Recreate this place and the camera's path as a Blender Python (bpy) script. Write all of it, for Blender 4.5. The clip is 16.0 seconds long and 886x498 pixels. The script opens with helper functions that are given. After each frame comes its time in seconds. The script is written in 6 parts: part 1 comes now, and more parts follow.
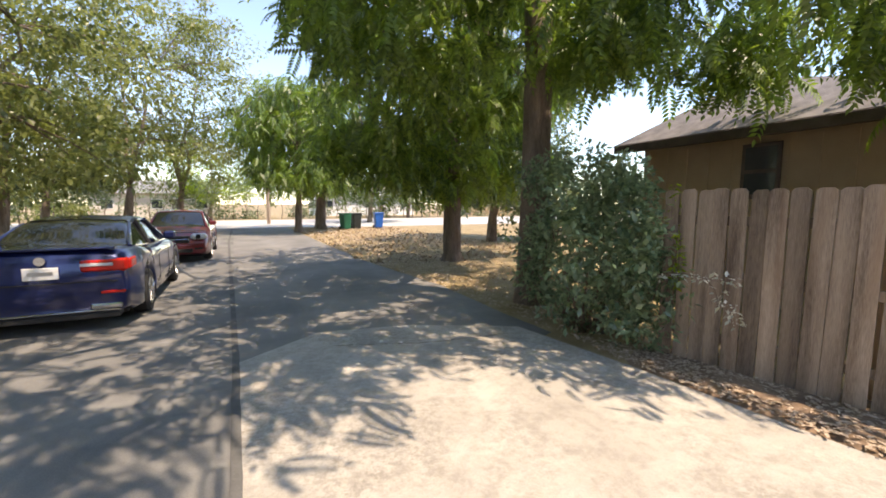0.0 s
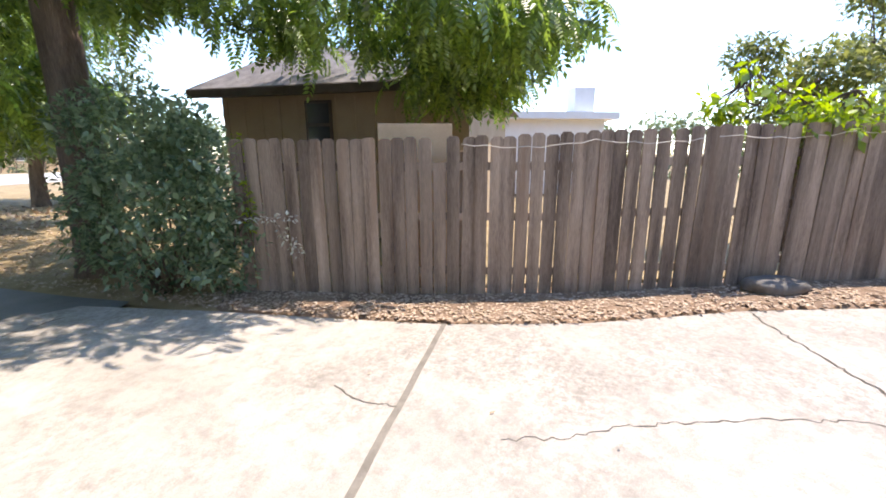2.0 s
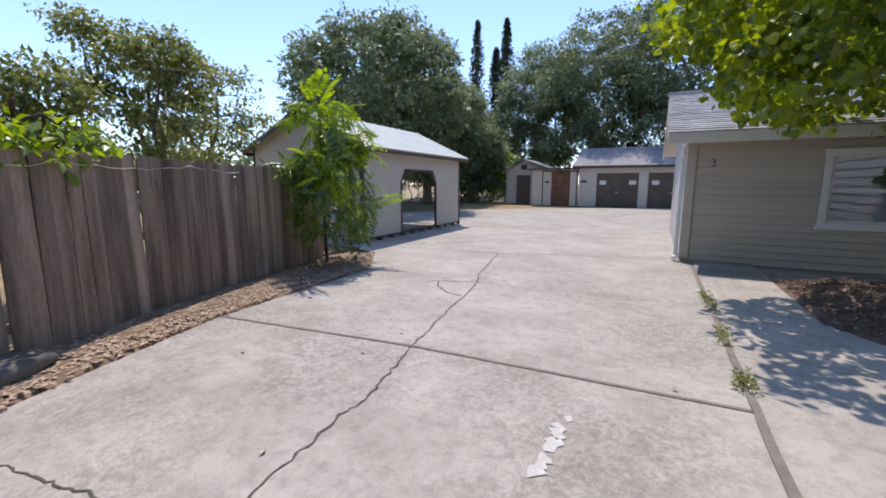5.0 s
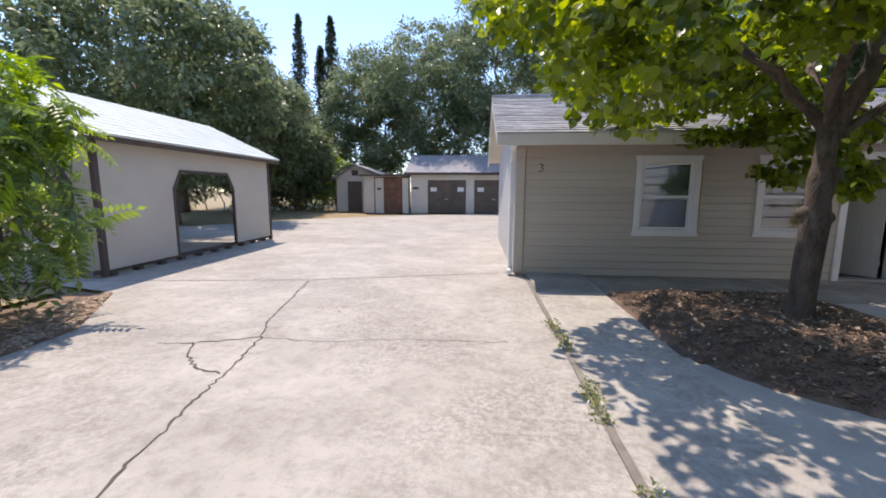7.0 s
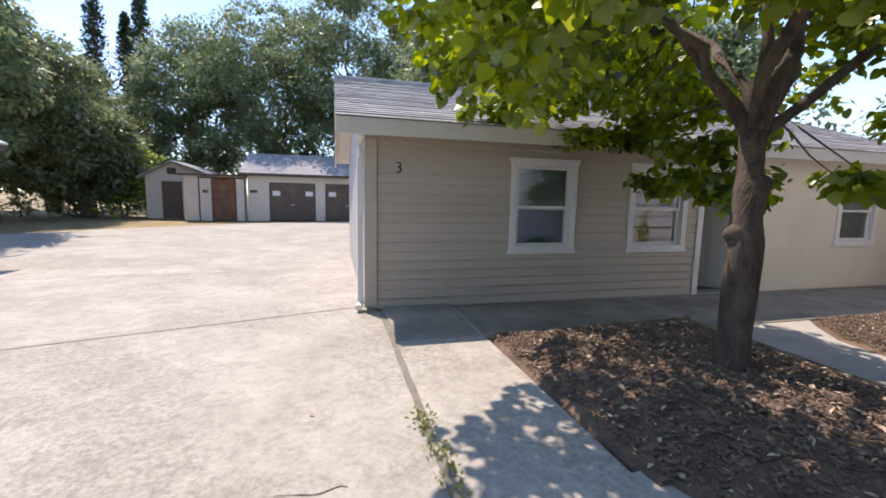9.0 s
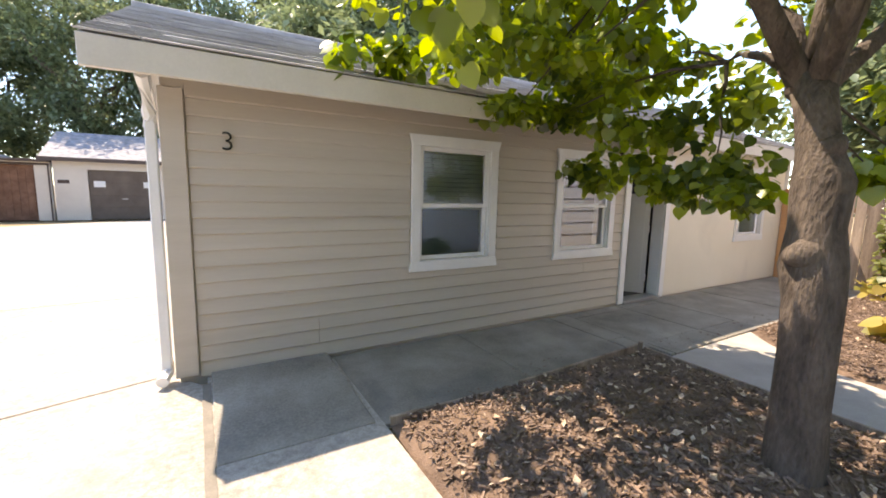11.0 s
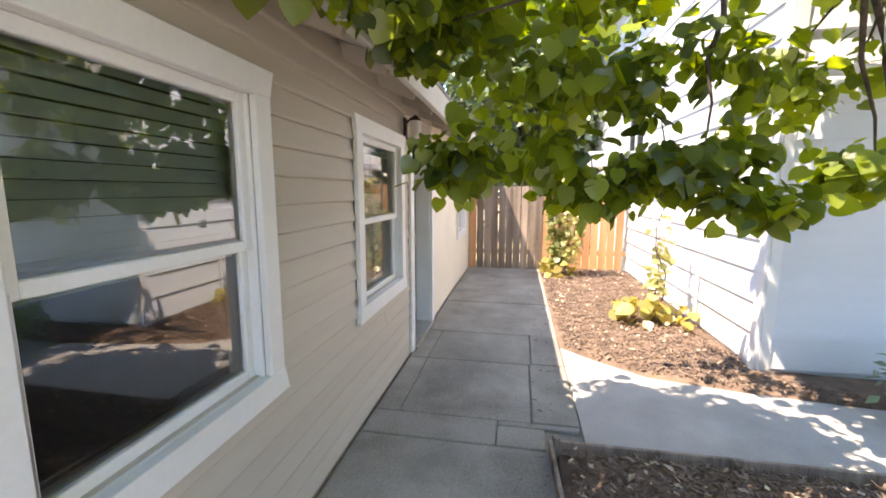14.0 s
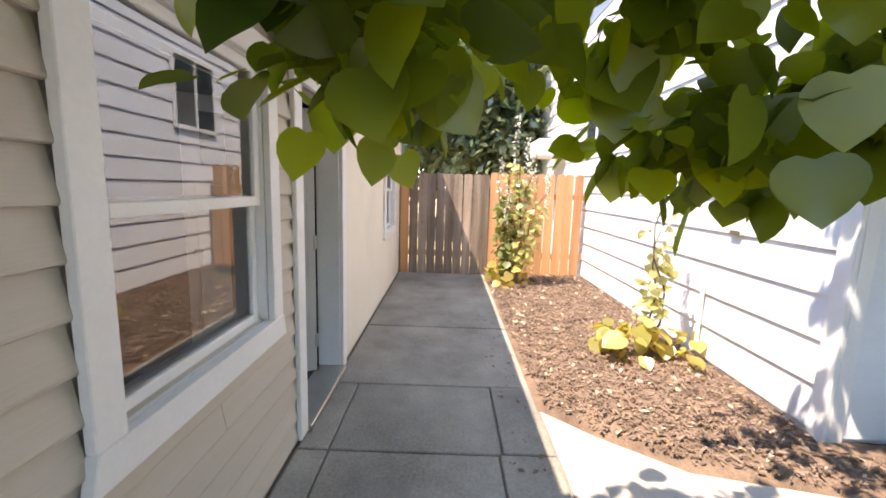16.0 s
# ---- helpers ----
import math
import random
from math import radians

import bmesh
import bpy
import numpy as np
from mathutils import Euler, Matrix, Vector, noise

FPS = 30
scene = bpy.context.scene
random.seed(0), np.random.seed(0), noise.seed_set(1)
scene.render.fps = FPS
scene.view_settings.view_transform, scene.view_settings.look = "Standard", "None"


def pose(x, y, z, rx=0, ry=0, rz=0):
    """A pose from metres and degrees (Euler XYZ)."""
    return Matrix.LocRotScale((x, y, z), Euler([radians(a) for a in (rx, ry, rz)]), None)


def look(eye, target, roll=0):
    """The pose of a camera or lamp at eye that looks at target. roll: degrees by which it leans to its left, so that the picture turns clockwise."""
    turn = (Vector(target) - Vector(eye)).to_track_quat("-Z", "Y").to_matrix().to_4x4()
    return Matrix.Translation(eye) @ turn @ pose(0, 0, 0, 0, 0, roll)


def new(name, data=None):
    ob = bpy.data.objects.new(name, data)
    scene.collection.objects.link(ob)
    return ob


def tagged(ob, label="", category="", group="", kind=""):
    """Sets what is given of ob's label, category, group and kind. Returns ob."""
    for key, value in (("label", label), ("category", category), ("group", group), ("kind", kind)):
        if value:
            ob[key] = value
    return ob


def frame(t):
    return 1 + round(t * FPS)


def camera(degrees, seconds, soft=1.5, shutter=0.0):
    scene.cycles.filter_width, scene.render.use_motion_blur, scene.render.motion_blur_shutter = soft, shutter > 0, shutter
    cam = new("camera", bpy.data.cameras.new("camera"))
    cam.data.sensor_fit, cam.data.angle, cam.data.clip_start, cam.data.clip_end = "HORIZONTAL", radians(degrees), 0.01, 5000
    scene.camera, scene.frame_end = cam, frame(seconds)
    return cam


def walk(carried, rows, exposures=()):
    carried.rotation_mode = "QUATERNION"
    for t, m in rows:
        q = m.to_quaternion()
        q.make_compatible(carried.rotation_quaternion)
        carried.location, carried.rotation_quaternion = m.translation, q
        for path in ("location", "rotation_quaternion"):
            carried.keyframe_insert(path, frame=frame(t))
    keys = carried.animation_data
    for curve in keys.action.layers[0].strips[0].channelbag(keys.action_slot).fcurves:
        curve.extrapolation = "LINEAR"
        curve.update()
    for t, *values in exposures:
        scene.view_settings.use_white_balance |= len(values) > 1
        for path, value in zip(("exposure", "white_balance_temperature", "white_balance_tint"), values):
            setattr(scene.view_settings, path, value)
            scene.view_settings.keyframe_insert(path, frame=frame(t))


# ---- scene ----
cam = camera(94.3, 16.0, soft=1.8)
# seconds, x, y, z, yaw, pitch, roll
PATH = [
    (0.0, -0.420, 0.145, 1.461, -26.10, -6.30, -0.12),
    (0.5, -0.481, 0.084, 1.451, -36.12, -8.61, 0.16),
    (1.0, -0.478, 0.013, 1.444, -48.20, -10.67, 0.29),
    (1.5, -0.409, -0.141, 1.443, -61.59, -12.19, 0.33),
    (2.0, -0.324, -0.364, 1.440, -76.14, -13.04, 0.16),
    (2.5, -0.275, -0.551, 1.426, -91.46, -13.04, 0.12),
    (3.0, -0.218, -0.666, 1.431, -107.12, -12.69, 0.23),
    (3.5, -0.047, -0.780, 1.453, -121.85, -12.12, 0.56),
    (4.0, 0.065, -0.999, 1.466, -134.64, -11.45, 0.51),
    (4.5, 0.153, -1.355, 1.477, -144.96, -10.35, 0.36),
    (4.7, 0.200, -1.490, 1.476, -148.41, -9.77, 0.14),
    (6.8, 0.407, -3.360, 1.463, -172.94, -8.08, -0.03),
    (7.0, 0.399, -3.558, 1.464, -175.15, -8.06, -0.17),
    (7.5, 0.365, -4.038, 1.468, -180.52, -7.85, -0.45),
    (8.0, 0.297, -4.505, 1.476, -185.74, -7.60, -0.64),
    (8.5, 0.219, -4.973, 1.482, -190.45, -7.26, -0.92),
    (9.0, 0.129, -5.452, 1.478, -194.66, -7.06, -1.20),
    (9.2, 0.087, -5.669, 1.476, -196.20, -7.04, -1.27),
    (11.3, -0.553, -7.460, 1.508, -213.98, -7.70, -1.32),
    (11.5, -0.612, -7.694, 1.513, -216.73, -7.59, -1.36),
    (12.0, -0.805, -8.172, 1.538, -223.70, -7.67, -0.99),
    (12.5, -1.008, -8.625, 1.571, -231.48, -7.70, -0.34),
    (13.0, -1.212, -9.033, 1.605, -242.88, -7.60, 0.62),
    (13.5, -1.473, -9.422, 1.605, -252.90, -8.06, 0.43),
    (14.0, -1.687, -9.729, 1.584, -259.61, -8.06, -0.06),
    (14.5, -2.016, -9.905, 1.545, -262.89, -6.94, -0.81),
    (15.0, -2.406, -9.985, 1.509, -266.15, -6.76, -1.07),
    (15.5, -2.846, -9.996, 1.490, -268.71, -7.66, -1.32),
    (16.0, -3.283, -9.928, 1.458, -269.23, -8.57, -1.74),
]
EXPOSURES = [(t, e + 0.25, k, 17) for t, e, k in ((0.0, 1.52, 8400), (0.5, 1.6, 8300), (1.0, 1.65, 7900), (1.5, 1.75, 7400), (2.0, 1.75, 7100), (2.4, 1.45, 7000), (2.8, 1.0, 7000), (3.0, 0.92, 7000), (3.3, 0.62, 6700), (4.5, 0.65, 6700), (7.0, 1.06, 7100), (9.0, 1.2, 7200), (11.5, 2.32, 8450), (12.5, 2.66, 7900), (13.0, 2.68, 7800), (14.0, 2.75, 7850), (15.0, 2.74, 8050), (16.0, 2.48, 7850))]
walk(cam, [(t, pose(x, y, z, 90 + pitch, roll, yaw)) for t, x, y, z, yaw, pitch, roll in PATH], EXPOSURES)

# ---- light ----
SUN_UP, SUN_TURN = 63.5, 149.0
world = bpy.data.worlds.new("sky")
scene.world = world
world.use_nodes = True
wn = world.node_tree
sky = wn.nodes.new("ShaderNodeTexSky")
sky.sky_type, sky.sun_disc = "NISHITA", False
sky.dust_density, sky.ozone_density, sky.altitude = 0.05, 4.0, 1200
sky.sun_elevation, sky.sun_rotation = radians(SUN_UP), radians(SUN_TURN)
wn.nodes["Background"].inputs[1].default_value = 0.15
wn.links.new(sky.outputs[0], wn.nodes["Background"].inputs[0])
sun_lamp = bpy.data.lights.new("sun", "SUN")
sun_lamp.energy, sun_lamp.angle, sun_lamp.color = 2.05, radians(0.55), (1.0, 0.95, 0.87)
sun = new("sun", sun_lamp)
to_sun = Vector((math.sin(radians(SUN_TURN)) * math.cos(radians(SUN_UP)), math.cos(radians(SUN_TURN)) * math.cos(radians(SUN_UP)), math.sin(radians(SUN_UP))))
sun.matrix_world = look(to_sun * 60, (0, 0, 0))

# ---- materials ----
def nodes_of(m):
    m.use_nodes = True
    t = m.node_tree
    return t, t.nodes["Principled BSDF"]


def mat(name, a, b, rough=0.8, scale=1.5, fine=40.0, bump=0.15, depth=0.01, metal=0.0, spec=0.4, stretch=(1, 1, 1), vary=0.0, third=None, spots=0.0, spot_scale=3.0, speck=0.45):
    """Two colours mixed by a wide and a fine noise, fine relief, a piece-to-piece spread, and stains of a third colour."""
    m = bpy.data.materials.new(name)
    t, bsdf = nodes_of(m)
    n, link = t.nodes, t.links.new
    geo = n.new("ShaderNodeNewGeometry")
    mp = n.new("ShaderNodeMapping")
    mp.inputs["Scale"].default_value = stretch
    link(geo.outputs["Position"], mp.inputs["Vector"])
    wide, grain = n.new("ShaderNodeTexNoise"), n.new("ShaderNodeTexNoise")
    wide.inputs["Scale"].default_value, wide.inputs["Detail"].default_value, wide.inputs["Roughness"].default_value = scale, 6, 0.6
    grain.inputs["Scale"].default_value, grain.inputs["Detail"].default_value = fine, 4
    link(mp.outputs[0], wide.inputs["Vector"])
    link(mp.outputs[0], grain.inputs["Vector"])
    add = n.new("ShaderNodeMath")
    add.operation = "MULTIPLY_ADD"
    link(grain.outputs["Fac"], add.inputs[0])
    add.inputs[1].default_value = speck
    link(wide.outputs["Fac"], add.inputs[2])
    ramp = n.new("ShaderNodeValToRGB")
    ramp.color_ramp.elements[0].position, ramp.color_ramp.elements[1].position = 0.14 + speck / 4, 0.36 + speck / 4
    ramp.color_ramp.elements[0].color, ramp.color_ramp.elements[1].color = (*a, 1), (*b, 1)
    half = n.new("ShaderNodeMath")
    half.operation = "MULTIPLY"
    half.inputs[1].default_value = 0.5
    link(add.outputs[0], half.inputs[0])
    link(half.outputs[0], ramp.inputs["Fac"])
    colour = ramp.outputs["Color"]
    if third:
        st = n.new("ShaderNodeTexNoise")
        st.inputs["Scale"].default_value, st.inputs["Detail"].default_value, st.inputs["Distortion"].default_value = spot_scale, 8, 0.6
        link(mp.outputs[0], st.inputs["Vector"])
        r2 = n.new("ShaderNodeValToRGB")
        r2.color_ramp.elements[0].position, r2.color_ramp.elements[1].position = 0.55, 0.72
        link(st.outputs["Fac"], r2.inputs["Fac"])
        sc = n.new("ShaderNodeMath")
        sc.operation = "MULTIPLY"
        sc.inputs[1].default_value = spots
        link(r2.outputs["Color"], sc.inputs[0])
        mx = n.new("ShaderNodeMixRGB")
        link(sc.outputs[0], mx.inputs["Fac"])
        link(colour, mx.inputs["Color1"])
        mx.inputs["Color2"].default_value = (*third, 1)
        colour = mx.outputs["Color"]
    if vary:
        info = n.new("ShaderNodeObjectInfo")
        mr = n.new("ShaderNodeMapRange")
        mr.inputs["To Min"].default_value, mr.inputs["To Max"].default_value = 1 - vary, 1 + vary
        link(info.outputs["Random"], mr.inputs["Value"])
        hs = n.new("ShaderNodeHueSaturation")
        link(mr.outputs[0], hs.inputs["Value"])
        link(colour, hs.inputs["Color"])
        colour = hs.outputs["Color"]
    link(colour, bsdf.inputs["Base Color"])
    bsdf.inputs["Roughness"].default_value, bsdf.inputs["Metallic"].default_value = rough, metal
    bsdf.inputs["Specular IOR Level"].default_value = spec
    if bump:
        bp = n.new("ShaderNodeBump")
        bp.inputs["Strength"].default_value, bp.inputs["Distance"].default_value = bump, depth
        link(add.outputs[0], bp.inputs["Height"])
        link(bp.outputs[0], bsdf.inputs["Normal"])
    return m


def leaf_mat(name, a, b, through_light=0.45, gloss=0.35):
    """A leaf: two greens mixed leaf by leaf, light that shines through, a waxy gloss."""
    m = bpy.data.materials.new(name)
    m.use_nodes = True
    t = m.node_tree
    n, link = t.nodes, t.links.new
    n.remove(n["Principled BSDF"])
    geo = n.new("ShaderNodeNewGeometry")
    ns = n.new("ShaderNodeTexNoise")
    ns.inputs["Scale"].default_value = 0.9
    link(geo.outputs["Position"], ns.inputs["Vector"])
    ad = n.new("ShaderNodeMath")
    ad.operation = "MULTIPLY_ADD"
    link(geo.outputs["Random Per Island"], ad.inputs[0])
    ad.inputs[1].default_value = 0.6
    link(ns.outputs["Fac"], ad.inputs[2])
    ramp = n.new("ShaderNodeValToRGB")
    ramp.color_ramp.elements[0].position, ramp.color_ramp.elements[1].position = 0.4, 1.1
    ramp.color_ramp.elements[0].color, ramp.color_ramp.elements[1].color = (*a, 1), (*b, 1)
    link(ad.outputs[0], ramp.inputs["Fac"])
    d, tr, gl = n.new("ShaderNodeBsdfDiffuse"), n.new("ShaderNodeBsdfTranslucent"), n.new("ShaderNodeBsdfGlossy")
    gl.inputs["Roughness"].default_value = gloss
    br = n.new("ShaderNodeHueSaturation")
    br.inputs["Hue"].default_value, br.inputs["Saturation"].default_value, br.inputs["Value"].default_value = 0.485, 1.1, 1.7
    link(ramp.outputs[0], br.inputs["Color"])
    link(ramp.outputs[0], d.inputs["Color"])
    link(br.outputs[0], tr.inputs["Color"])
    m1, m2 = n.new("ShaderNodeMixShader"), n.new("ShaderNodeMixShader")
    m1.inputs[0].default_value, m2.inputs[0].default_value = through_light, 0.06
    link(d.outputs[0], m1.inputs[1])
    link(tr.outputs[0], m1.inputs[2])
    link(m1.outputs[0], m2.inputs[1])
    link(gl.outputs[0], m2.inputs[2])
    link(m2.outputs[0], n["Material Output"].inputs["Surface"])
    return m


def glass_mat(name, tint=(0.9, 0.95, 0.93)):
    m = bpy.data.materials.new(name)
    m.use_nodes = True
    t = m.node_tree
    n, link = t.nodes, t.links.new
    n.remove(n["Principled BSDF"])
    tr, gl, fr, mx = n.new("ShaderNodeBsdfTransparent"), n.new("ShaderNodeBsdfGlossy"), n.new("ShaderNodeFresnel"), n.new("ShaderNodeMixShader")
    tr.inputs["Color"].default_value = (*tint, 1)
    gl.inputs["Roughness"].default_value = 0.02
    fr.inputs["IOR"].default_value = 2.7
    link(fr.outputs[0], mx.inputs[0])
    link(tr.outputs[0], mx.inputs[1])
    link(gl.outputs[0], mx.inputs[2])
    link(mx.outputs[0], n["Material Output"].inputs["Surface"])
    return m


def slab_mat(name, dark, pale, worn, film):
    """Old broom-finished concrete: cloudy tone, patches where the paste has worn off the grit, pale lime bloom, rusty film."""
    m = bpy.data.materials.new(name)
    t, bsdf = nodes_of(m)
    n, link = t.nodes, t.links.new
    geo = n.new("ShaderNodeNewGeometry")

    def cloud(scale, detail, rough, lo, hi, distort=0.0):
        ns, rp = n.new("ShaderNodeTexNoise"), n.new("ShaderNodeMapRange")
        ns.inputs["Scale"].default_value, ns.inputs["Detail"].default_value = scale, detail
        ns.inputs["Roughness"].default_value, ns.inputs["Distortion"].default_value = rough, distort
        link(geo.outputs["Position"], ns.inputs["Vector"])
        link(ns.outputs["Fac"], rp.inputs["Value"])
        rp.inputs["From Min"].default_value, rp.inputs["From Max"].default_value = lo, hi
        return rp.outputs[0]

    def blend(fac, a, b, amount=1.0):
        mx, k = n.new("ShaderNodeMixRGB"), n.new("ShaderNodeMath")
        k.operation = "MULTIPLY"
        k.inputs[1].default_value = amount
        link(fac, k.inputs[0])
        link(k.outputs[0], mx.inputs["Fac"])
        if isinstance(a, tuple):
            mx.inputs["Color1"].default_value = (*a, 1)
        else:
            link(a, mx.inputs["Color1"])
        mx.inputs["Color2"].default_value = (*b, 1)
        return mx.outputs[0]

    def times(a, b):
        k = n.new("ShaderNodeMath")
        k.operation = "MULTIPLY"
        link(a, k.inputs[0])
        link(b, k.inputs[1])
        return k.outputs[0]

    tone = blend(cloud(1.3, 8, 0.62, 0.36, 0.64), dark, pale)
    grit = cloud(22, 8, 0.8, 0.44, 0.58)
    patch = cloud(0.55, 6, 0.6, 0.4, 0.58, 0.5)
    tone = blend(times(grit, patch), tone, worn, 0.62)
    tone = blend(cloud(7, 8, 0.75, 0.47, 0.64), tone, worn, 0.4)
    tone = blend(cloud(2.4, 8, 0.6, 0.57, 0.7, 0.8), tone, film, 0.42)
    tone = blend(cloud(140, 3, 0.6, 0.5, 0.66), tone, worn, 0.3)
    link(tone, bsdf.inputs["Base Color"])
    bsdf.inputs["Roughness"].default_value, bsdf.inputs["Specular IOR Level"].default_value = 0.85, 0.35
    bp = n.new("ShaderNodeBump")
    bp.inputs["Strength"].default_value, bp.inputs["Distance"].default_value = 0.35, 0.004
    link(grit, bp.inputs["Height"])
    link(bp.outputs[0], bsdf.inputs["Normal"])
    return m


CONCRETE = slab_mat("concrete", (0.42, 0.38, 0.332), (0.54, 0.494, 0.435), (0.205, 0.18, 0.153), (0.6, 0.558, 0.495))
# stained walk slabs with shade mixed into the tone; PALE_WALK is the sunlit one
SHADED_WALK = mat("shaded_walk_concrete", (0.17, 0.153, 0.128), (0.37, 0.337, 0.287), 0.85, 1.6, 60, 0.35, 0.004, third=(0.16, 0.15, 0.14), spots=0.6, spot_scale=1.7, vary=0.09)
PALE_WALK = mat("pale_walk_concrete", (0.35, 0.32, 0.285), (0.47, 0.435, 0.39), 0.85, 2.2, 70, 0.25, 0.004, third=(0.28, 0.26, 0.235), spots=0.5, spot_scale=1.4)
# smooth stucco; part of its paleness stands in for bounce off the white house
STUCCO = mat("bounce_toned_stucco", (0.75, 0.685, 0.565), (0.81, 0.745, 0.625), 0.8, 1.0, 90, 0.3, 0.004, third=(0.62, 0.56, 0.46), spots=0.4, spot_scale=1.2)
JOINT = mat("joint_filler", (0.17, 0.15, 0.125), (0.27, 0.24, 0.2), 0.95, 6, 80, 0.2)
CRACK = mat("crack_dirt", (0.07, 0.06, 0.05), (0.14, 0.12, 0.1), 0.95, 8, 90, 0)
TAR = mat("tar_filler", (0.08, 0.077, 0.073), (0.15, 0.143, 0.135), 0.9, 3, 90, 0.3)
ASPHALT = mat("asphalt", (0.15, 0.142, 0.134), (0.28, 0.265, 0.247), 0.9, 0.8, 120, 0.5, 0.006)
OLD_ASPHALT = mat("old_asphalt", (0.13, 0.124, 0.117), (0.25, 0.238, 0.222), 0.9, 0.9, 120, 0.5, 0.006, third=(0.1, 0.1, 0.1), spots=0.5)
STREET = mat("street_concrete", (0.42, 0.4, 0.37), (0.55, 0.52, 0.48), 0.9, 0.5, 50, 0.2)
SOIL = mat("soil", (0.14, 0.09, 0.06), (0.33, 0.225, 0.15), 0.95, 3.0, 70, 0.5, 0.012)
DRY_GRASS = mat("dry_grass_ground", (0.24, 0.17, 0.085), (0.42, 0.32, 0.18), 0.95, 2.2, 90, 0.8, 0.02)
MULCH = mat("mulch_ground", (0.1, 0.066, 0.047), (0.26, 0.175, 0.125), 0.95, 5, 90, 0.9, 0.03)
CHIP = mat("wood_chips", (0.085, 0.058, 0.043), (0.31, 0.215, 0.16), 0.9, 9, 120, 0.3)
DRY_LEAF = mat("dry_leaves", (0.27, 0.175, 0.115), (0.7, 0.56, 0.42), 0.85, 32, 60, 0.2)
SIDING = mat("tan_siding", (0.48, 0.425, 0.355), (0.55, 0.49, 0.415), 0.6, 1.2, 40, 0.3, 0.003, stretch=(0.3, 1, 6), vary=0.03)
SIDE_WALL = mat("side_wall_paint", (0.5, 0.48, 0.46), (0.58, 0.56, 0.54), 0.7, 2.0, 60, 0.2, 0.004, third=(0.6, 0.59, 0.57), spots=0.4, spot_scale=1.5)
WHITE = mat("white_paint", (0.74, 0.73, 0.71), (0.82, 0.81, 0.79), 0.5, 2.5, 60, 0.08, 0.002)
CREAM = mat("cream_trim", (0.6, 0.55, 0.48), (0.68, 0.63, 0.55), 0.5, 2.5, 60, 0.08, 0.002)
WHITE_SIDING = mat("white_siding", (0.68, 0.69, 0.705), (0.76, 0.77, 0.785), 0.6, 1.3, 60, 0.12, 0.003, stretch=(0.5, 0.5, 3), vary=0.02)
SHINGLE = mat("grey_shingle", (0.26, 0.25, 0.25), (0.44, 0.43, 0.42), 0.9, 4, 90, 0.4, 0.006, vary=0.12)
SHINGLE_FAR = mat("far_shingle", (0.22, 0.21, 0.215), (0.42, 0.4, 0.4), 0.9, 5, 60, 0.4, 0.01)
GREEN_ROOF = mat("pale_green_roof", (0.5, 0.54, 0.5), (0.62, 0.66, 0.61), 0.7, 2, 50, 0.2, 0.004)
FENCE_WOOD = mat("weathered_fence", (0.1, 0.071, 0.053), (0.43, 0.33, 0.252), 0.9, 2.2, 60, 0.5, 0.006, stretch=(3, 3, 0.22), vary=0.28, third=(0.26, 0.17, 0.115), spots=0.7, spot_scale=1.6)
CEDAR = mat("new_cedar", (0.42, 0.2, 0.09), (0.58, 0.32, 0.16), 0.8, 2.4, 60, 0.4, 0.004, stretch=(3, 3, 0.2), vary=0.12)
DARK_WOOD = mat("dark_brown_trim", (0.07, 0.05, 0.042), (0.13, 0.1, 0.085), 0.8, 3, 60, 0.3, 0.004)
SHED_PAINT = mat("shed_beige", (0.5, 0.45, 0.38), (0.57, 0.52, 0.445), 0.75, 1.0, 60, 0.2, 0.003)
BROWN_STUCCO = mat("tan_board_wall", (0.36, 0.27, 0.17), (0.44, 0.34, 0.225), 0.8, 1.5, 60, 0.3, 0.004)
GARAGE_WALL = mat("garage_stucco", (0.58, 0.52, 0.45), (0.68, 0.62, 0.54), 0.8, 1.0, 50, 0.2)
GARAGE_DOOR = mat("brown_garage_door", (0.1, 0.075, 0.058), (0.15, 0.115, 0.09), 0.6, 2, 50, 0.2)
BLACK = mat("black_rubber", (0.015, 0.015, 0.016), (0.03, 0.03, 0.03), 0.7, 5, 60, 0.2)
# darkness of the unlit rooms is put into this colour
DARK_ROOM = mat("unlit_room_tone", (0.1, 0.09, 0.085), (0.15, 0.14, 0.13), 0.9, 2, 30, 0)
BLIND = mat("grey_green_blind", (0.74, 0.82, 0.77), (0.8, 0.87, 0.82), 0.5, 3, 40, 0)
GLASS = glass_mat("window_glass")
BARK = mat("bark", (0.12, 0.085, 0.064), (0.32, 0.24, 0.185), 0.95, 3, 30, 1.0, 0.04, stretch=(3, 3, 0.5))
SMOOTH_BARK = mat("smooth_bark", (0.05, 0.037, 0.029), (0.17, 0.132, 0.105), 0.9, 5, 34, 1.0, 0.035, stretch=(2, 2, 0.7))
STONE = mat("grey_stone", (0.1, 0.092, 0.084), (0.2, 0.185, 0.17), 0.9, 5, 50, 0.5, 0.01)
METAL = mat("brushed_metal", (0.5, 0.49, 0.47), (0.6, 0.59, 0.57), 0.35, 5, 60, 0.05, 0.001, metal=1.0)
GREY_DOOR = mat("grey_door_paint", (0.46, 0.46, 0.44), (0.52, 0.52, 0.5), 0.45, 2, 40, 0.05, 0.002)


# ---- building blocks ----
def mesh_of(name, bm, material):
    me = bpy.data.meshes.new(name)
    bm.to_mesh(me)
    bm.free()
    for m in material if isinstance(material, (list, tuple)) else [material]:
        me.materials.append(m)
    return me


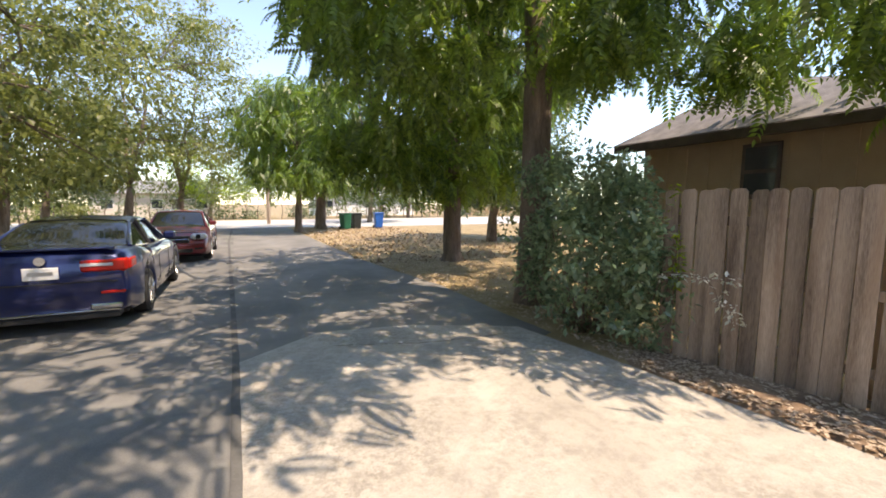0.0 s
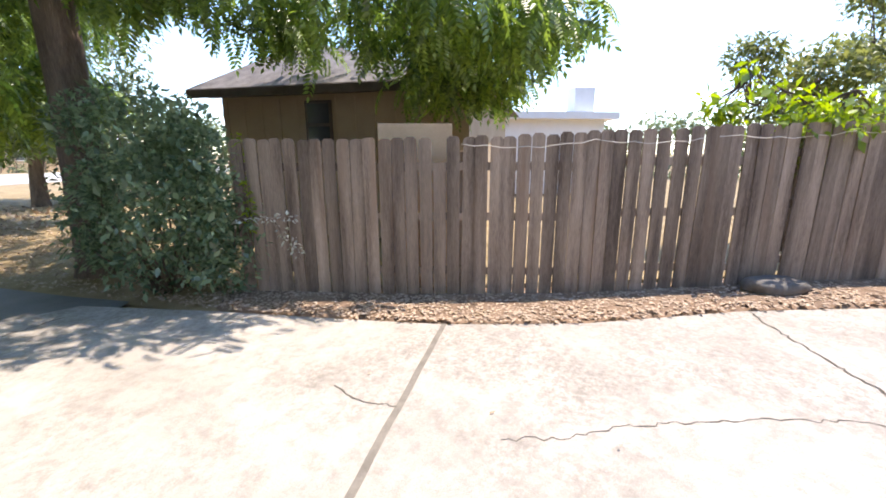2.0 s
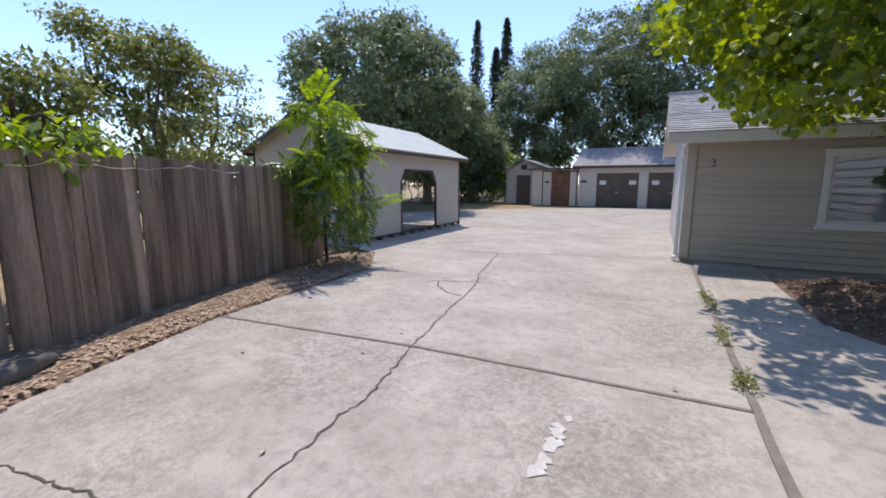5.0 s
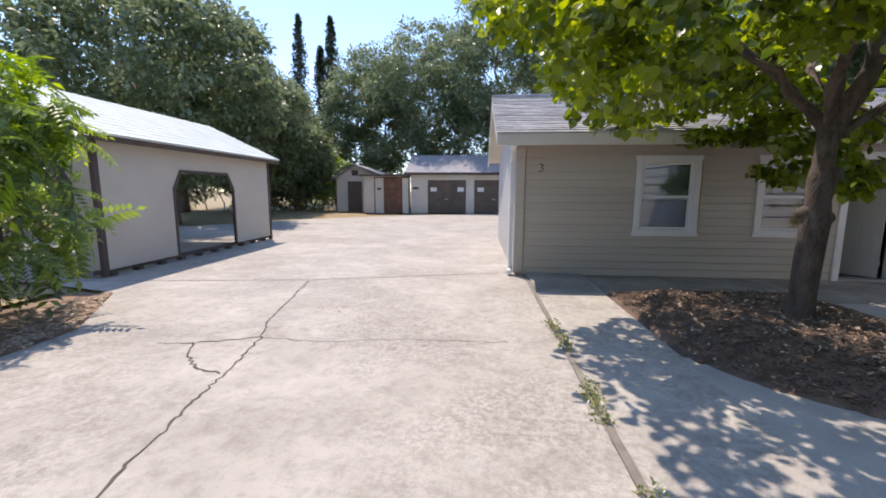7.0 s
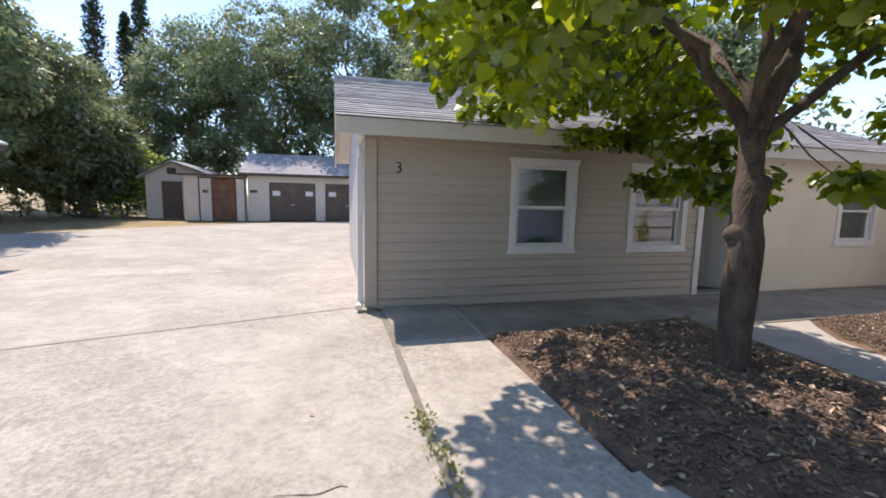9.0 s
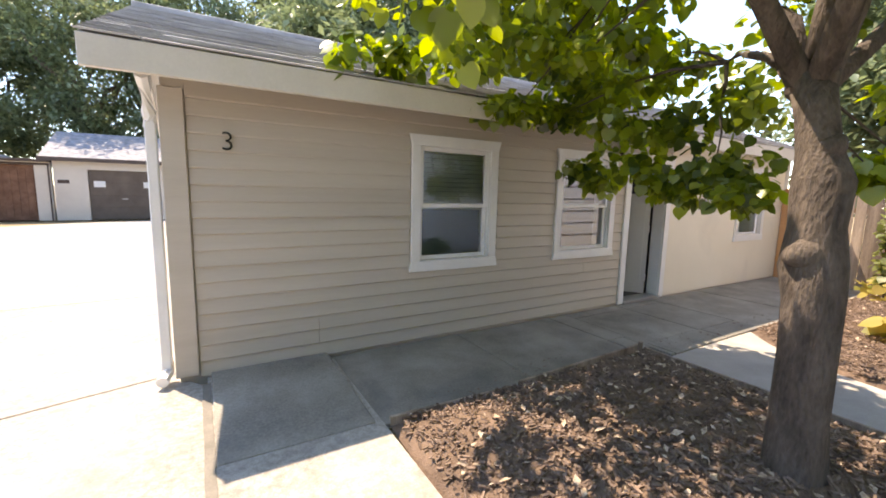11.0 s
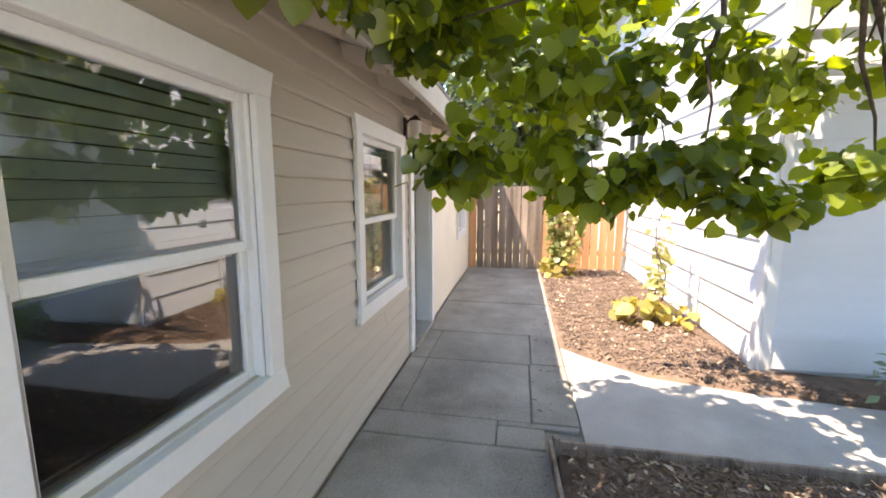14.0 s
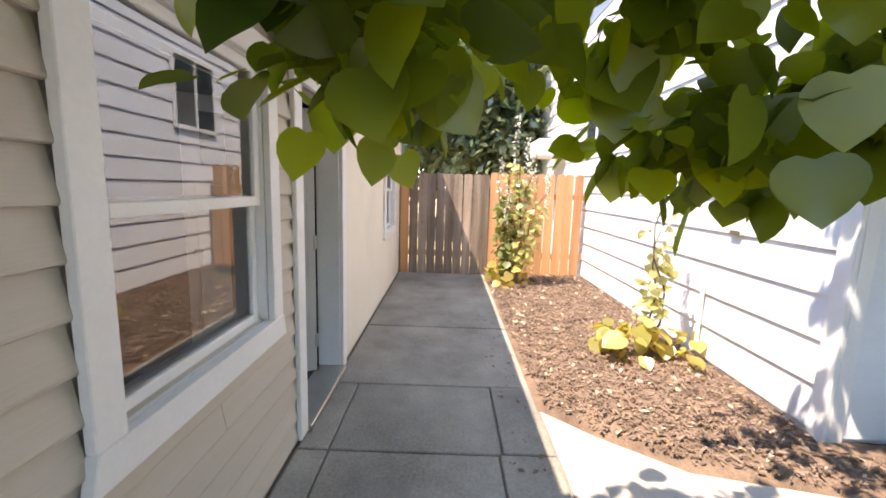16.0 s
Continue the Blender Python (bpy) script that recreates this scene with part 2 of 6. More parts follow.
def part(name, bm, material, parent=None, label="", smooth=False):
    me = mesh_of(name, bm, material)
    if smooth:
        me.polygons.foreach_set("use_smooth", [True] * len(me.polygons))
    ob = new(name, me)
    if parent is not None:
        ob.parent = parent
    return tagged(ob, label)


def thing(name, at=(0, 0, 0), turn=0.0, label="", category="", group="", kind=""):
    ob = new(name)
    ob.empty_display_size = 0.2
    ob.matrix_basis = pose(*at, 0, 0, turn)
    return tagged(ob, label, category, group, kind)


def raw(name, verts, faces, material, parent=None, label="", smooth=False):
    me = bpy.data.meshes.new(name)
    me.from_pydata([tuple(map(float, v)) for v in verts], [], [tuple(map(int, f)) for f in faces])
    for m in material if isinstance(material, (list, tuple)) else [material]:
        me.materials.append(m)
    if smooth:
        me.polygons.foreach_set("use_smooth", [True] * len(me.polygons))
    me.update()
    ob = new(name, me)
    if parent is not None:
        ob.parent = parent
    return tagged(ob, label)


def add_box(bm, lo, hi, bevel=0.0, m=None):
    lo, hi = Vector(lo), Vector(hi)
    vs = bmesh.ops.create_cube(bm, size=1.0)["verts"]
    for v in vs:
        v.co = Vector((lo[i] + (v.co[i] + 0.5) * (hi[i] - lo[i]) for i in range(3)))
    if bevel:
        es = list({e for v in vs for e in v.link_edges})
        r = bmesh.ops.bevel(bm, geom=es, offset=bevel, segments=1, affect="EDGES")
        vs = list({v for f in r["faces"] for v in f.verts} | {v for v in vs if v.is_valid})
    if m is not None:
        bmesh.ops.transform(bm, matrix=m, verts=vs)
    return vs


def box(lo, hi, bevel=0.0, m=None):
    bm = bmesh.new()
    add_box(bm, lo, hi, bevel, m)
    return bm


def add_prism(bm, outline, z0, z1, top=None):
    """A prism over an outline of (x, y); top gives the height at a point where it is not level."""
    low = [bm.verts.new((x, y, z0 if top is None else top(x, y) + z0)) for x, y in outline]
    high = [bm.verts.new((x, y, z1 if top is None else top(x, y) + z1)) for x, y in outline]
    n = len(outline)
    for i in range(n):
        bm.faces.new((low[i], low[(i + 1) % n], high[(i + 1) % n], high[i]))
    bm.faces.new(high)
    bm.faces.new(list(reversed(low)))
    bmesh.ops.recalc_face_normals(bm, faces=bm.faces)
    return bm


def prism(outline, z0, z1, top=None):
    return add_prism(bmesh.new(), outline, z0, z1, top)


def add_tube(bm, points, radii, sides=10, wobble=0.0, cap=True):
    """A tapered tube along points."""
    rings = []
    pts = [Vector(p) for p in points]
    for i, p in enumerate(pts):
        way = (pts[min(i + 1, len(pts) - 1)] - pts[max(i - 1, 0)]).normalized()
        side = way.orthogonal().normalized() if abs(way.z) < 0.9 else (Vector((1, 0, 0)) - way * way.x).normalized()
        up = way.cross(side)
        ring = []
        for k in range(sides):
            a = 2 * math.pi * k / sides
            r = radii[i] * (1 + wobble * noise.noise(p * 2.1 + Vector((math.cos(a), math.sin(a), 0)) * 1.7))
            ring.append(bm.verts.new(p + side * math.cos(a) * r + up * math.sin(a) * r))
        rings.append(ring)
    for a, b in zip(rings, rings[1:]):
        for k in range(sides):
            bm.faces.new((a[k], a[(k + 1) % sides], b[(k + 1) % sides], b[k]))
    if cap:
        bm.faces.new(list(reversed(rings[0])))
        bm.faces.new(rings[-1])
    return bm


def tube(points, radii, sides=10, wobble=0.0):
    return add_tube(bmesh.new(), points, radii, sides, wobble)


def ground_z(x, y):
    s = min(max((y + 5) / 6.5, 0), 1)
    return -0.2 * s * s * (3 - 2 * s)


BED_LINE = [(-1.46, -9.47), (-1.42, -8.5), (-1.48, -7.1), (-1.75, -6.6), (-2.22, -6.23), (-3.0, -5.9), (-4.1, -5.8), (-4.1, -9.47)]


def bed_z(x, y):
    """The tree bed is heaped up towards its middle."""
    d = 9.0
    for (xa, ya), (xb, yb) in zip(BED_LINE, BED_LINE[1:] + BED_LINE[:1]):
        l = math.hypot(xb - xa, yb - ya)
        d = min(d, ((x - xa) * (yb - ya) - (y - ya) * (xb - xa)) / -l)
    k = min(max(d / 0.75, 0.0), 1.0)
    return 0.19 * k * k * (3 - 2 * k)


def sheet(outline, lift, step=0.5, rough=0.0, taper=False):
    """A ground surface over an outline, cut into a grid that follows the ground."""
    bm = bmesh.new()
    f = bm.faces.new([bm.verts.new((x, y, 0)) for x, y in outline])
    xs, ys = [p[0] for p in outline], [p[1] for p in outline]
    for k, (lo, hi) in enumerate(((min(xs), max(xs)), (min(ys), max(ys)))):
        c = lo + step
        while c < hi:
            no = Vector((1, 0, 0)) if k == 0 else Vector((0, 1, 0))
            bmesh.ops.bisect_plane(bm, geom=bm.verts[:] + bm.edges[:] + bm.faces[:], plane_co=no * c, plane_no=no)
            c += step
    for v in bm.verts:
        v.co.z = ground_z(v.co.x, v.co.y) + lift + rough * (noise.noise(v.co * 1.3) + 0.5 * noise.noise(v.co * 4.1))
    if taper:
        for v in {v for e in bm.edges if e.is_boundary for v in e.verts}:
            v.co.z = ground_z(v.co.x, v.co.y) - 0.02
    bmesh.ops.recalc_face_normals(bm, faces=bm.faces)
    if bm.faces and sum(fc.normal.z for fc in bm.faces) < 0:
        bmesh.ops.reverse_faces(bm, faces=bm.faces)
    return bm


# ---- ground ----
def ground_part(name, outline, lift, material, label, category, step=1.0, rough=0.0):
    ob = part(name, sheet(outline, lift, step, rough, lift > 0.013), material, smooth=True)
    return tagged(ob, label, category, kind="structure")


base = bmesh.new()
gx = [-700, -200, -80, -40, -25] + [x * 2.5 for x in range(-8, 11)] + [40, 80, 200, 700]
gy = [-700, -200, -90, -60] + [y * 2.0 for y in range(-24, 31)] + [80, 120, 250, 700]
grid = [[base.verts.new((x, y, ground_z(x, y) - 0.045)) for x in gx] for y in gy]
for r0, r1 in zip(grid, grid[1:]):
    for k in range(len(gx) - 1):
        base.faces.new((r0[k], r0[k + 1], r1[k + 1], r1[k]))
tagged(part("ground", base, DRY_GRASS, smooth=True), "dry tan earth and dead grass round the yard", "ground", kind="structure")

SLAB_EDGE = [(3.12, 3.0), (3.33, 0.52), (3.56, -0.8), (4.06, -2.3), (4.5, -4.5), (4.6, -7.4), (5.6, -8.9), (7.4, -9.4)]
ground_part("driveway", [(-0.53, 4.8), (0.4, 5.5), (1.6, 5.3), (2.9, 4.6)] + SLAB_EDGE + [(14, -9.6), (14, -17.0), (10.7, -22.0), (8.6, -24.5), (4.2, -28.3), (0, -30.2), (-8, -30.2), (-8, -16.4), (-0.3, -16.4), (-0.3, -10.78), (-0.43, -10.6), (-0.43, -3.0), (-0.53, -2.9)], 0.0, CONCRETE, "pale sun-bleached concrete driveway with cracks and joints", "driveway")
ground_part("lane", [(-0.5, 4.3), (0.4, 5.0), (1.6, 4.8), (2.9, 4.1), (3.15, 4.2), (3.12, 5.1), (3.2, 7.6), (2.75, 12), (2.6, 19.5), (2.4, 31), (-0.95, 31), (-0.53, 5)], -0.004, ASPHALT, "dark patched asphalt lane in tree shade", "road")
ground_part("lane_side", [(-0.42, -3.1), (-0.42, 5.0), (-0.8, 31), (-7.0, 31), (-6.5, -3.0)], -0.006, OLD_ASPHALT, "worn grey asphalt parking strip", "road")
ground_part("street", [(-60, 31), (-0.95, 31), (2.4, 31), (6, 29.2), (60, 30), (60, 45), (-60, 45)], -0.008, STREET, "sun-bright pale street crossing the lane", "road", 3.0)
ground_part("verge", [(3.12, 3.0), (3.08, 5.06), (3.19, 7.6), (2.73, 12.0), (2.6, 19.5), (2.4, 28.5), (6, 29.2), (30, 29.2), (30, 12), (9, 8), (6.0, 3.0)], 0.015, DRY_GRASS, "strip of dry yellow grass and leaf litter", "grass", 0.6, 0.03)
ground_part("fence_strip", SLAB_EDGE[:7] + [(6.2, -8.9), (6.3, -7.2), (5.75, -4.4), (5.3, -2.7), (4.75, -0.8), (4.5, 0.8), (4.2, 3.2), (3.3, 3.4)], 0.03, SOIL, "strip of soil with leaf litter along the fence", "soil", 0.4, 0.012)
ground_part("back_yard", [(4.2, 3.4), (4.5, 0.8), (5.3, -2.7), (6.3, -7.2), (6.4, -9.0), (14, -9.3), (40, -9), (40, 8), (9, 8)], 0.01, DRY_GRASS, "dry ground behind the fence", "grass", 2.0)
ground_part("side_path", [(-0.44, -10.74), (-0.44, -3.0), (-1.42, -3.0), (-1.42, -10.74)], 0.012, CONCRETE, "concrete path beside the driveway joint", "path", 1.0)
ground_part("court", [(-1.42, -7.2), (-1.42, -3.0), (-7.0, -3.0), (-7.0, -5.0), (-4.6, -7.2)], 0.006, PALE_WALK, "pale concrete court in tree shade", "path", 1.0)
ground_part("front_path", [(-1.4, -10.74), (-1.4, -9.45), (-4.1, -9.45), (-4.15, -5.5), (-5.1, -5.5), (-5.02, -7.1), (-5.12, -7.9), (-5.27, -8.58), (-5.57, -8.98), (-5.85, -9.25), (-10.3, -9.3), (-10.3, -10.74)], -0.02, JOINT, "dirt between the slabs of the front walk", "path", 1.0)
ground_part("bed_soil", BED_LINE, 0.035, MULCH, "dark bark mulch round the tree", "mulch", 0.2, 0.02)
for v in bpy.data.objects["bed_soil"].data.vertices:
    v.co.z += bed_z(v.co.x, v.co.y)
ground_part("mulch_bed", [(-5.05, -5.5), (-5.02, -7.1), (-5.12, -7.9), (-5.27, -8.58), (-5.57, -8.98), (-5.88, -9.28), (-10.3, -9.33), (-10.3, -7.6), (-5.65, -7.6), (-5.65, -5.5)], 0.02, MULCH, "brown bark mulch bed against the white wall", "mulch", 0.25, 0.02)

# ---- house with the tan siding ----
FRONT, EAST, WEST, BACK = -10.74, -0.24, -10.2, -16.3
OPENINGS = [(-3.16, -2.3, 0.83, 1.94), (-5.1, -4.24, 0.83, 1.94), (-6.36, -5.52, 0.03, 1.98), (-9.35, -8.55, 0.88, 1.94)]


def wall_with_holes(x0, x1, z0, z1, holes, y0, y1):
    """A wall along x, cut into blocks round its openings."""
    bm = bmesh.new()
    xs = sorted({x0, x1} | {h[0] for h in holes} | {h[1] for h in holes})
    for a, b in zip(xs, xs[1:]):
        mid = (a + b) / 2
        hole = [h for h in holes if h[0] < mid < h[1]]
        if hole:
            if hole[0][2] - z0 > 0.01:
                add_box(bm, (a, y0, z0), (b, y1, hole[0][2]))
            add_box(bm, (a, y0, hole[0][3]), (b, y1, z1))
        else:
            add_box(bm, (a, y0, z0), (b, y1, z1))
    return bm


wall_north = part("wall_north", wall_with_holes(WEST, EAST - 0.02, -0.05, 2.42, OPENINGS, FRONT - 0.16, FRONT - 0.02), SIDING)
tagged(wall_north, "tan lap-sided front wall of the house", "wall", kind="structure")


def siding_course(z, x0, x1, h, y, material, parent, pieces=1):
    """One lap board: thin at the top, proud at the lower edge."""
    bm = bmesh.new()
    prof = [(0, 0.0), (0.022, 0.0), (0.028, 0.004), (0.029, 0.012), (0.004, h + 0.014), (0, h + 0.014)]
    a = [bm.verts.new((x0, y + p, z + q)) for p, q in prof]
    b = [bm.verts.new((x1, y + p, z + q)) for p, q in prof]
    n = len(prof)
    for i in range(n):
        bm.faces.new((a[i], b[i], b[(i + 1) % n], a[(i + 1) % n]))
    bm.faces.new(list(reversed(a)))
    bm.faces.new(b)
    bmesh.ops.recalc_face_normals(bm, faces=bm.faces)
    return part("siding_board", bm, material, parent)


COURSE = 0.125
STUCCO_TO = -6.45
k = 0
z = 0.02
TRIM_BOX = [(-3.27, -2.19, 0.72, 2.05), (-5.21, -4.12, 0.72, 2.05), (-6.46, -5.42, 0.0, 2.08), (-9.46, -8.44, 0.77, 2.05)]
while z < 2.36:
    cuts = [(a + 0.012, b - 0.012) for a, b, lo, hi in TRIM_BOX if lo < z + COURSE * 0.6 and hi > z + COURSE * 0.4]
    joints = [-1.32] if k in (1, 2) else [-4.7] if k == 4 else []
    edges = [STUCCO_TO] + sorted([c for ab in cuts for c in ab if c > STUCCO_TO + 0.1]) + [EAST - 0.16]
    if len(edges) % 2:
        edges = edges[1:]
    for a, b in zip(edges[::2], edges[1::2]):
        stops = [a] + [j for j in joints if a + 0.3 < j < b - 0.3] + [b]
        for c, d in zip(stops, stops[1:]):
            siding_course(z, c + 0.0015, d - 0.0015, min(COURSE, 2.42 - z), FRONT - 0.02, SIDING, wall_north)
    z += COURSE
    k += 1

part("stucco_face", wall_with_holes(WEST, STUCCO_TO, 0.012, 2.415, [OPENINGS[3]], FRONT - 0.019, FRONT - 0.002), STUCCO, wall_north, "smooth cream stucco, paled by bounce light put into its colour")

# sills, corner board, side and back walls
tagged(part("wall_east", box((EAST - 0.18, BACK, -0.05), (EAST, FRONT - 0.165, 2.42), 0.004), SIDE_WALL), "pale grey smooth side wall of the house", "wall", kind="structure")
gable = bmesh.new()
mid_y = (FRONT + BACK) / 2
gv = [(y, zz) for y, zz in ((FRONT + 0.02, 2.425), (mid_y, 3.56), (BACK - 0.02, 2.425))]
ga = [gable.verts.new((EAST - 0.16, y, zz)) for y, zz in gv]
gb = [gable.verts.new((EAST - 0.002, y, zz)) for y, zz in gv]
gable.faces.new(ga)
gable.faces.new(list(reversed(gb)))
for i in range(3):
    gable.faces.new((ga[i], gb[i], gb[(i + 1) % 3], ga[(i + 1) % 3]))
bmesh.ops.recalc_face_normals(gable, faces=gable.faces)
tagged(part("wall_gable", gable, SIDE_WALL), "pale grey gable above the side wall", "wall", kind="structure")
tagged(part("wall_south", box((WEST, BACK - 0.16, -0.05), (EAST, BACK - 0.003, 2.42)), SIDE_WALL), "rear wall of the house", "wall", kind="structure")
tagged(part("wall_west", box((WEST - 0.16, BACK, -0.05), (WEST - 0.003, FRONT, 2.42)), SIDE_WALL), "far end wall of the house", "wall", kind="structure")
# floor, ceiling and partitions share the colour that stands in for indoor gloom
tagged(part("floor", box((WEST, BACK + 0.01, -0.04), (EAST - 0.2, FRONT - 0.17, 0.03)), DARK_ROOM), "indoor floor, room dimness put into its colour", "floor", kind="structure")
tagged(part("ceiling", box((WEST, BACK + 0.01, 2.3), (EAST - 0.2, FRONT - 0.17, 2.4)), DARK_ROOM), "indoor ceiling, room dimness put into its colour", "ceiling", kind="structure")
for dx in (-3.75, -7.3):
    tagged(part("wall_partition", box((dx - 0.05, BACK + 0.02, 0.032), (dx + 0.05, FRONT - 0.17, 2.29)), DARK_ROOM), "plain inner partition wall, room dimness put into its colour", "wall", kind="structure")

corner = part("trim_corner", box((EAST - 0.15, FRONT - 0.02, 0.05), (EAST + 0.004, FRONT + 0.022, 2.2), 0.004), SIDING)
tagged(corner, "tan corner board", "trim", kind="structure")
# roof: two slopes of shingle courses over a deck, fascia along the eave, rake boards
roof = thing("house_roof", (0, 0, 0), 0, "low grey shingle roof of the tan house", "roof", kind="structure")
EAVE_Y, EAVE_Z, RIDGE_Z, RAKE_X = FRONT + 0.36, 2.4, 3.62, 0.1
slope = math.atan2(RIDGE_Z - EAVE_Z, EAVE_Y - mid_y)
run = math.hypot(RIDGE_Z - EAVE_Z, EAVE_Y - mid_y)
for side in (1, -1):
    m = pose(0, mid_y, RIDGE_Z, 0, 0, 0 if side > 0 else 180) @ pose(0, 0, 0, -math.degrees(slope), 0, 0)
    x0, x1 = (WEST - 0.3, RAKE_X) if side > 0 else (-RAKE_X, -WEST + 0.3)
    part("roof_deck", box((x0, 0, -0.1), (x1, run, -0.02), 0, m), CREAM, roof)
    if side > 0:
        tail = x0 + 0.35
        while tail < x1 - 0.2:
            part("rafter_tail", box((tail - 0.022, run - 0.43, -0.2), (tail + 0.022, run - 0.04, -0.101), 0.004, m), SIDING, roof)
            tail += 0.61
    courses = int(run / 0.14)
    for r in range(courses):
        y1 = run - r * 0.14 + 0.03
        cuts = [x0]
        while side > 0 and cuts[-1] < x1 - 1.3 and len(cuts) < 13:
            cuts.append(cuts[-1] + 1.0 + ((r * 37 + len(cuts) * 11) % 7) * 0.05)
        cuts.append(x1 + 0.02)
        for a, b in zip(cuts, cuts[1:]):
            bm = bmesh.new()
            vs = add_box(bm, (a + 0.003, y1 - 0.17, -0.02), (b - 0.003, y1, -0.008))
            for v in vs:
                if v.co.y > y1 - 0.01:
                    v.co.z += 0.012 + 0.003 * ((r * 7 + int(a * 10)) % 3)
            bmesh.ops.transform(bm, matrix=m, verts=bm.verts)
            part("shingle", bm, SHINGLE, roof)
part("ridge_cap", box((WEST - 0.3, mid_y - 0.12, RIDGE_Z - 0.05), (RAKE_X + 0.02, mid_y + 0.12, RIDGE_Z + 0.02), 0.01), SHINGLE, roof)
fascia = part("trim_fascia", box((WEST - 0.3, EAVE_Y - 0.02, 2.19), (RAKE_X + 0.01, EAVE_Y + 0.022, 2.375), 0.004), CREAM)
tagged(fascia, "cream painted fascia board along the eave", "trim", kind="structure")
for sgn in (1, -1):
    bm = bmesh.new()
    ya, yb = (EAVE_Y, mid_y) if sgn > 0 else (2 * mid_y - EAVE_Y, mid_y)
    q = [(ya, 2.375), (yb, RIDGE_Z - 0.03), (yb, RIDGE_Z - 0.22), (ya, 2.2)]
    va = [bm.verts.new((RAKE_X - 0.025, y, zz)) for y, zz in q]
    vb = [bm.verts.new((RAKE_X + 0.012, y, zz)) for y, zz in q]
    bm.faces.new(va)
    bm.faces.new(list(reversed(vb)))
    for i in range(4):
        bm.faces.new((va[i], vb[i], vb[(i + 1) % 4], va[(i + 1) % 4]))
    bmesh.ops.recalc_face_normals(bm, faces=bm.faces)
    tagged(part("trim_rake", bm, CREAM), "cream rake board on the gable", "trim", kind="structure")

spout = thing("downspout", (EAST + 0.06, FRONT - 0.07, 0.06), 0, "white metal downspout at the house corner", "downspout")
part("pipe", box((-0.035, -0.045, 0.06), (0.035, 0.045, 1.9), 0.008), WHITE, spout)
part("elbow", tube([(0, 0, 1.86), (0, 0.03, 1.96), (0.0, 0.22, 2.12), (0, 0.34, 2.16)], [0.046] * 4, 8), WHITE, spout)
part("outlet", tube([(0, 0, 0.1), (0.0, 0.02, 0.03), (0.03, 0.14, 0.0)], [0.045] * 3, 8), WHITE, spout)


def window(name, x0, x1, z0, z1, blind_to, label):
    """A single-hung window: flared outer trim, two sashes, panes, blind behind."""
    w = thing(name, ((x0 + x1) / 2, FRONT, z0), 0, label, "window", kind="structure")
    W, H = x1 - x0, z1 - z0
    hw = W / 2
    t = 0.105

    def frame_piece(nm, pts, d0, d1, material):
        bm = bmesh.new()
        a = [bm.verts.new((x, d0, zz)) for x, zz in pts]
        b = [bm.verts.new((x, d1, zz)) for x, zz in pts]
        bm.faces.new(a)
        bm.faces.new(list(reversed(b)))
        n = len(pts)
        for i in range(n):
            bm.faces.new((a[i], b[i], b[(i + 1) % n], a[(i + 1) % n]))
        bmesh.ops.recalc_face_normals(bm, faces=bm.faces)
        bmesh.ops.bevel(bm, geom=bm.edges[:], offset=0.003, segments=1, affect="EDGES")
        return part(nm, bm, material, w)

    f = 0.028
    frame_piece("head_trim", [(-hw - f, H), (hw + f, H), (hw, H - t), (-hw, H - t)], 0.0, 0.032, WHITE)
    frame_piece("sill_trim", [(-hw - f, 0), (hw + f, 0), (hw, t), (-hw, t)], 0.0, 0.034, WHITE)
    for s in (-1, 1):
        frame_piece("side_trim", [(s * hw, t), (s * (hw - t + 0.01), t), (s * (hw - t + 0.01), H - t), (s * hw, H - t)], 0.0, 0.03, WHITE)
    iw = hw - t
    mid = t + (H - 2 * t) * 0.49
    for nm, a, b, d in (("upper_sash", mid - 0.02, H - t, -0.035), ("lower_sash", t, mid + 0.03, -0.06)):
        bm = bmesh.new()
        s = 0.042
        for lo, hi in (((-iw, d - 0.02, a), (-iw + s, d + 0.02, b)), ((iw - s, d - 0.02, a), (iw, d + 0.02, b)), ((-iw + s, d - 0.02, a), (iw - s, d + 0.02, a + s)), ((-iw + s, d - 0.02, b - s), (iw - s, d + 0.02, b))):
            add_box(bm, lo, hi, 0.004)
        sash = part(nm, bm, WHITE, w)
        pane = raw("pane", [(-iw + s - 0.004, d, a + s - 0.004), (-iw + s - 0.004, d, b - s + 0.004), (iw - s + 0.004, d, b - s + 0.004), (iw - s + 0.004, d, a + s - 0.004)], [(0, 1, 2, 3)], GLASS, sash)
        pane.visible_shadow = False
    part("track", box((iw - 0.012, -0.1, t), (iw, 0.0, mid)), METAL, w)
    bm = bmesh.new()
    for lo, hi in (((-iw - 0.01, -0.16, t - 0.02), (-iw, -0.001, H - t)), ((iw, -0.16, t - 0.02), (iw + 0.01, -0.001, H - t)), ((-iw, -0.16, H - t), (iw, -0.001, H - t + 0.02)), ((-iw, -0.16, t - 0.02), (iw, -0.001, t))):
        add_box(bm, lo, hi)
    part("jamb_liner", bm, WHITE, w)
    zz = H - t - 0.03
    while zz > t + (H - 2 * t) * blind_to:
        bm = bmesh.new()
        add_box(bm, (-iw + 0.01, -0.025, -0.0015), (iw - 0.01, 0.025, 0.0015))
        bmesh.ops.transform(bm, matrix=pose(0, -0.1, zz, -60, 0, 0), verts=bm.verts)
        part("blind_slat", bm, BLIND, w)
        zz -= 0.047
    return w


window("window_1", -3.235, -2.21, 0.72, 2.05, 0.44, "white single-hung window with a half-lowered grey blind")
window("window_2", -5.2, -4.13, 0.72, 2.05, 0.9, "white single-hung window reflecting the white wall opposite")
window("window_3", -9.45, -8.45, 0.77, 2.05, 0.0, "white single-hung window with lowered blinds")

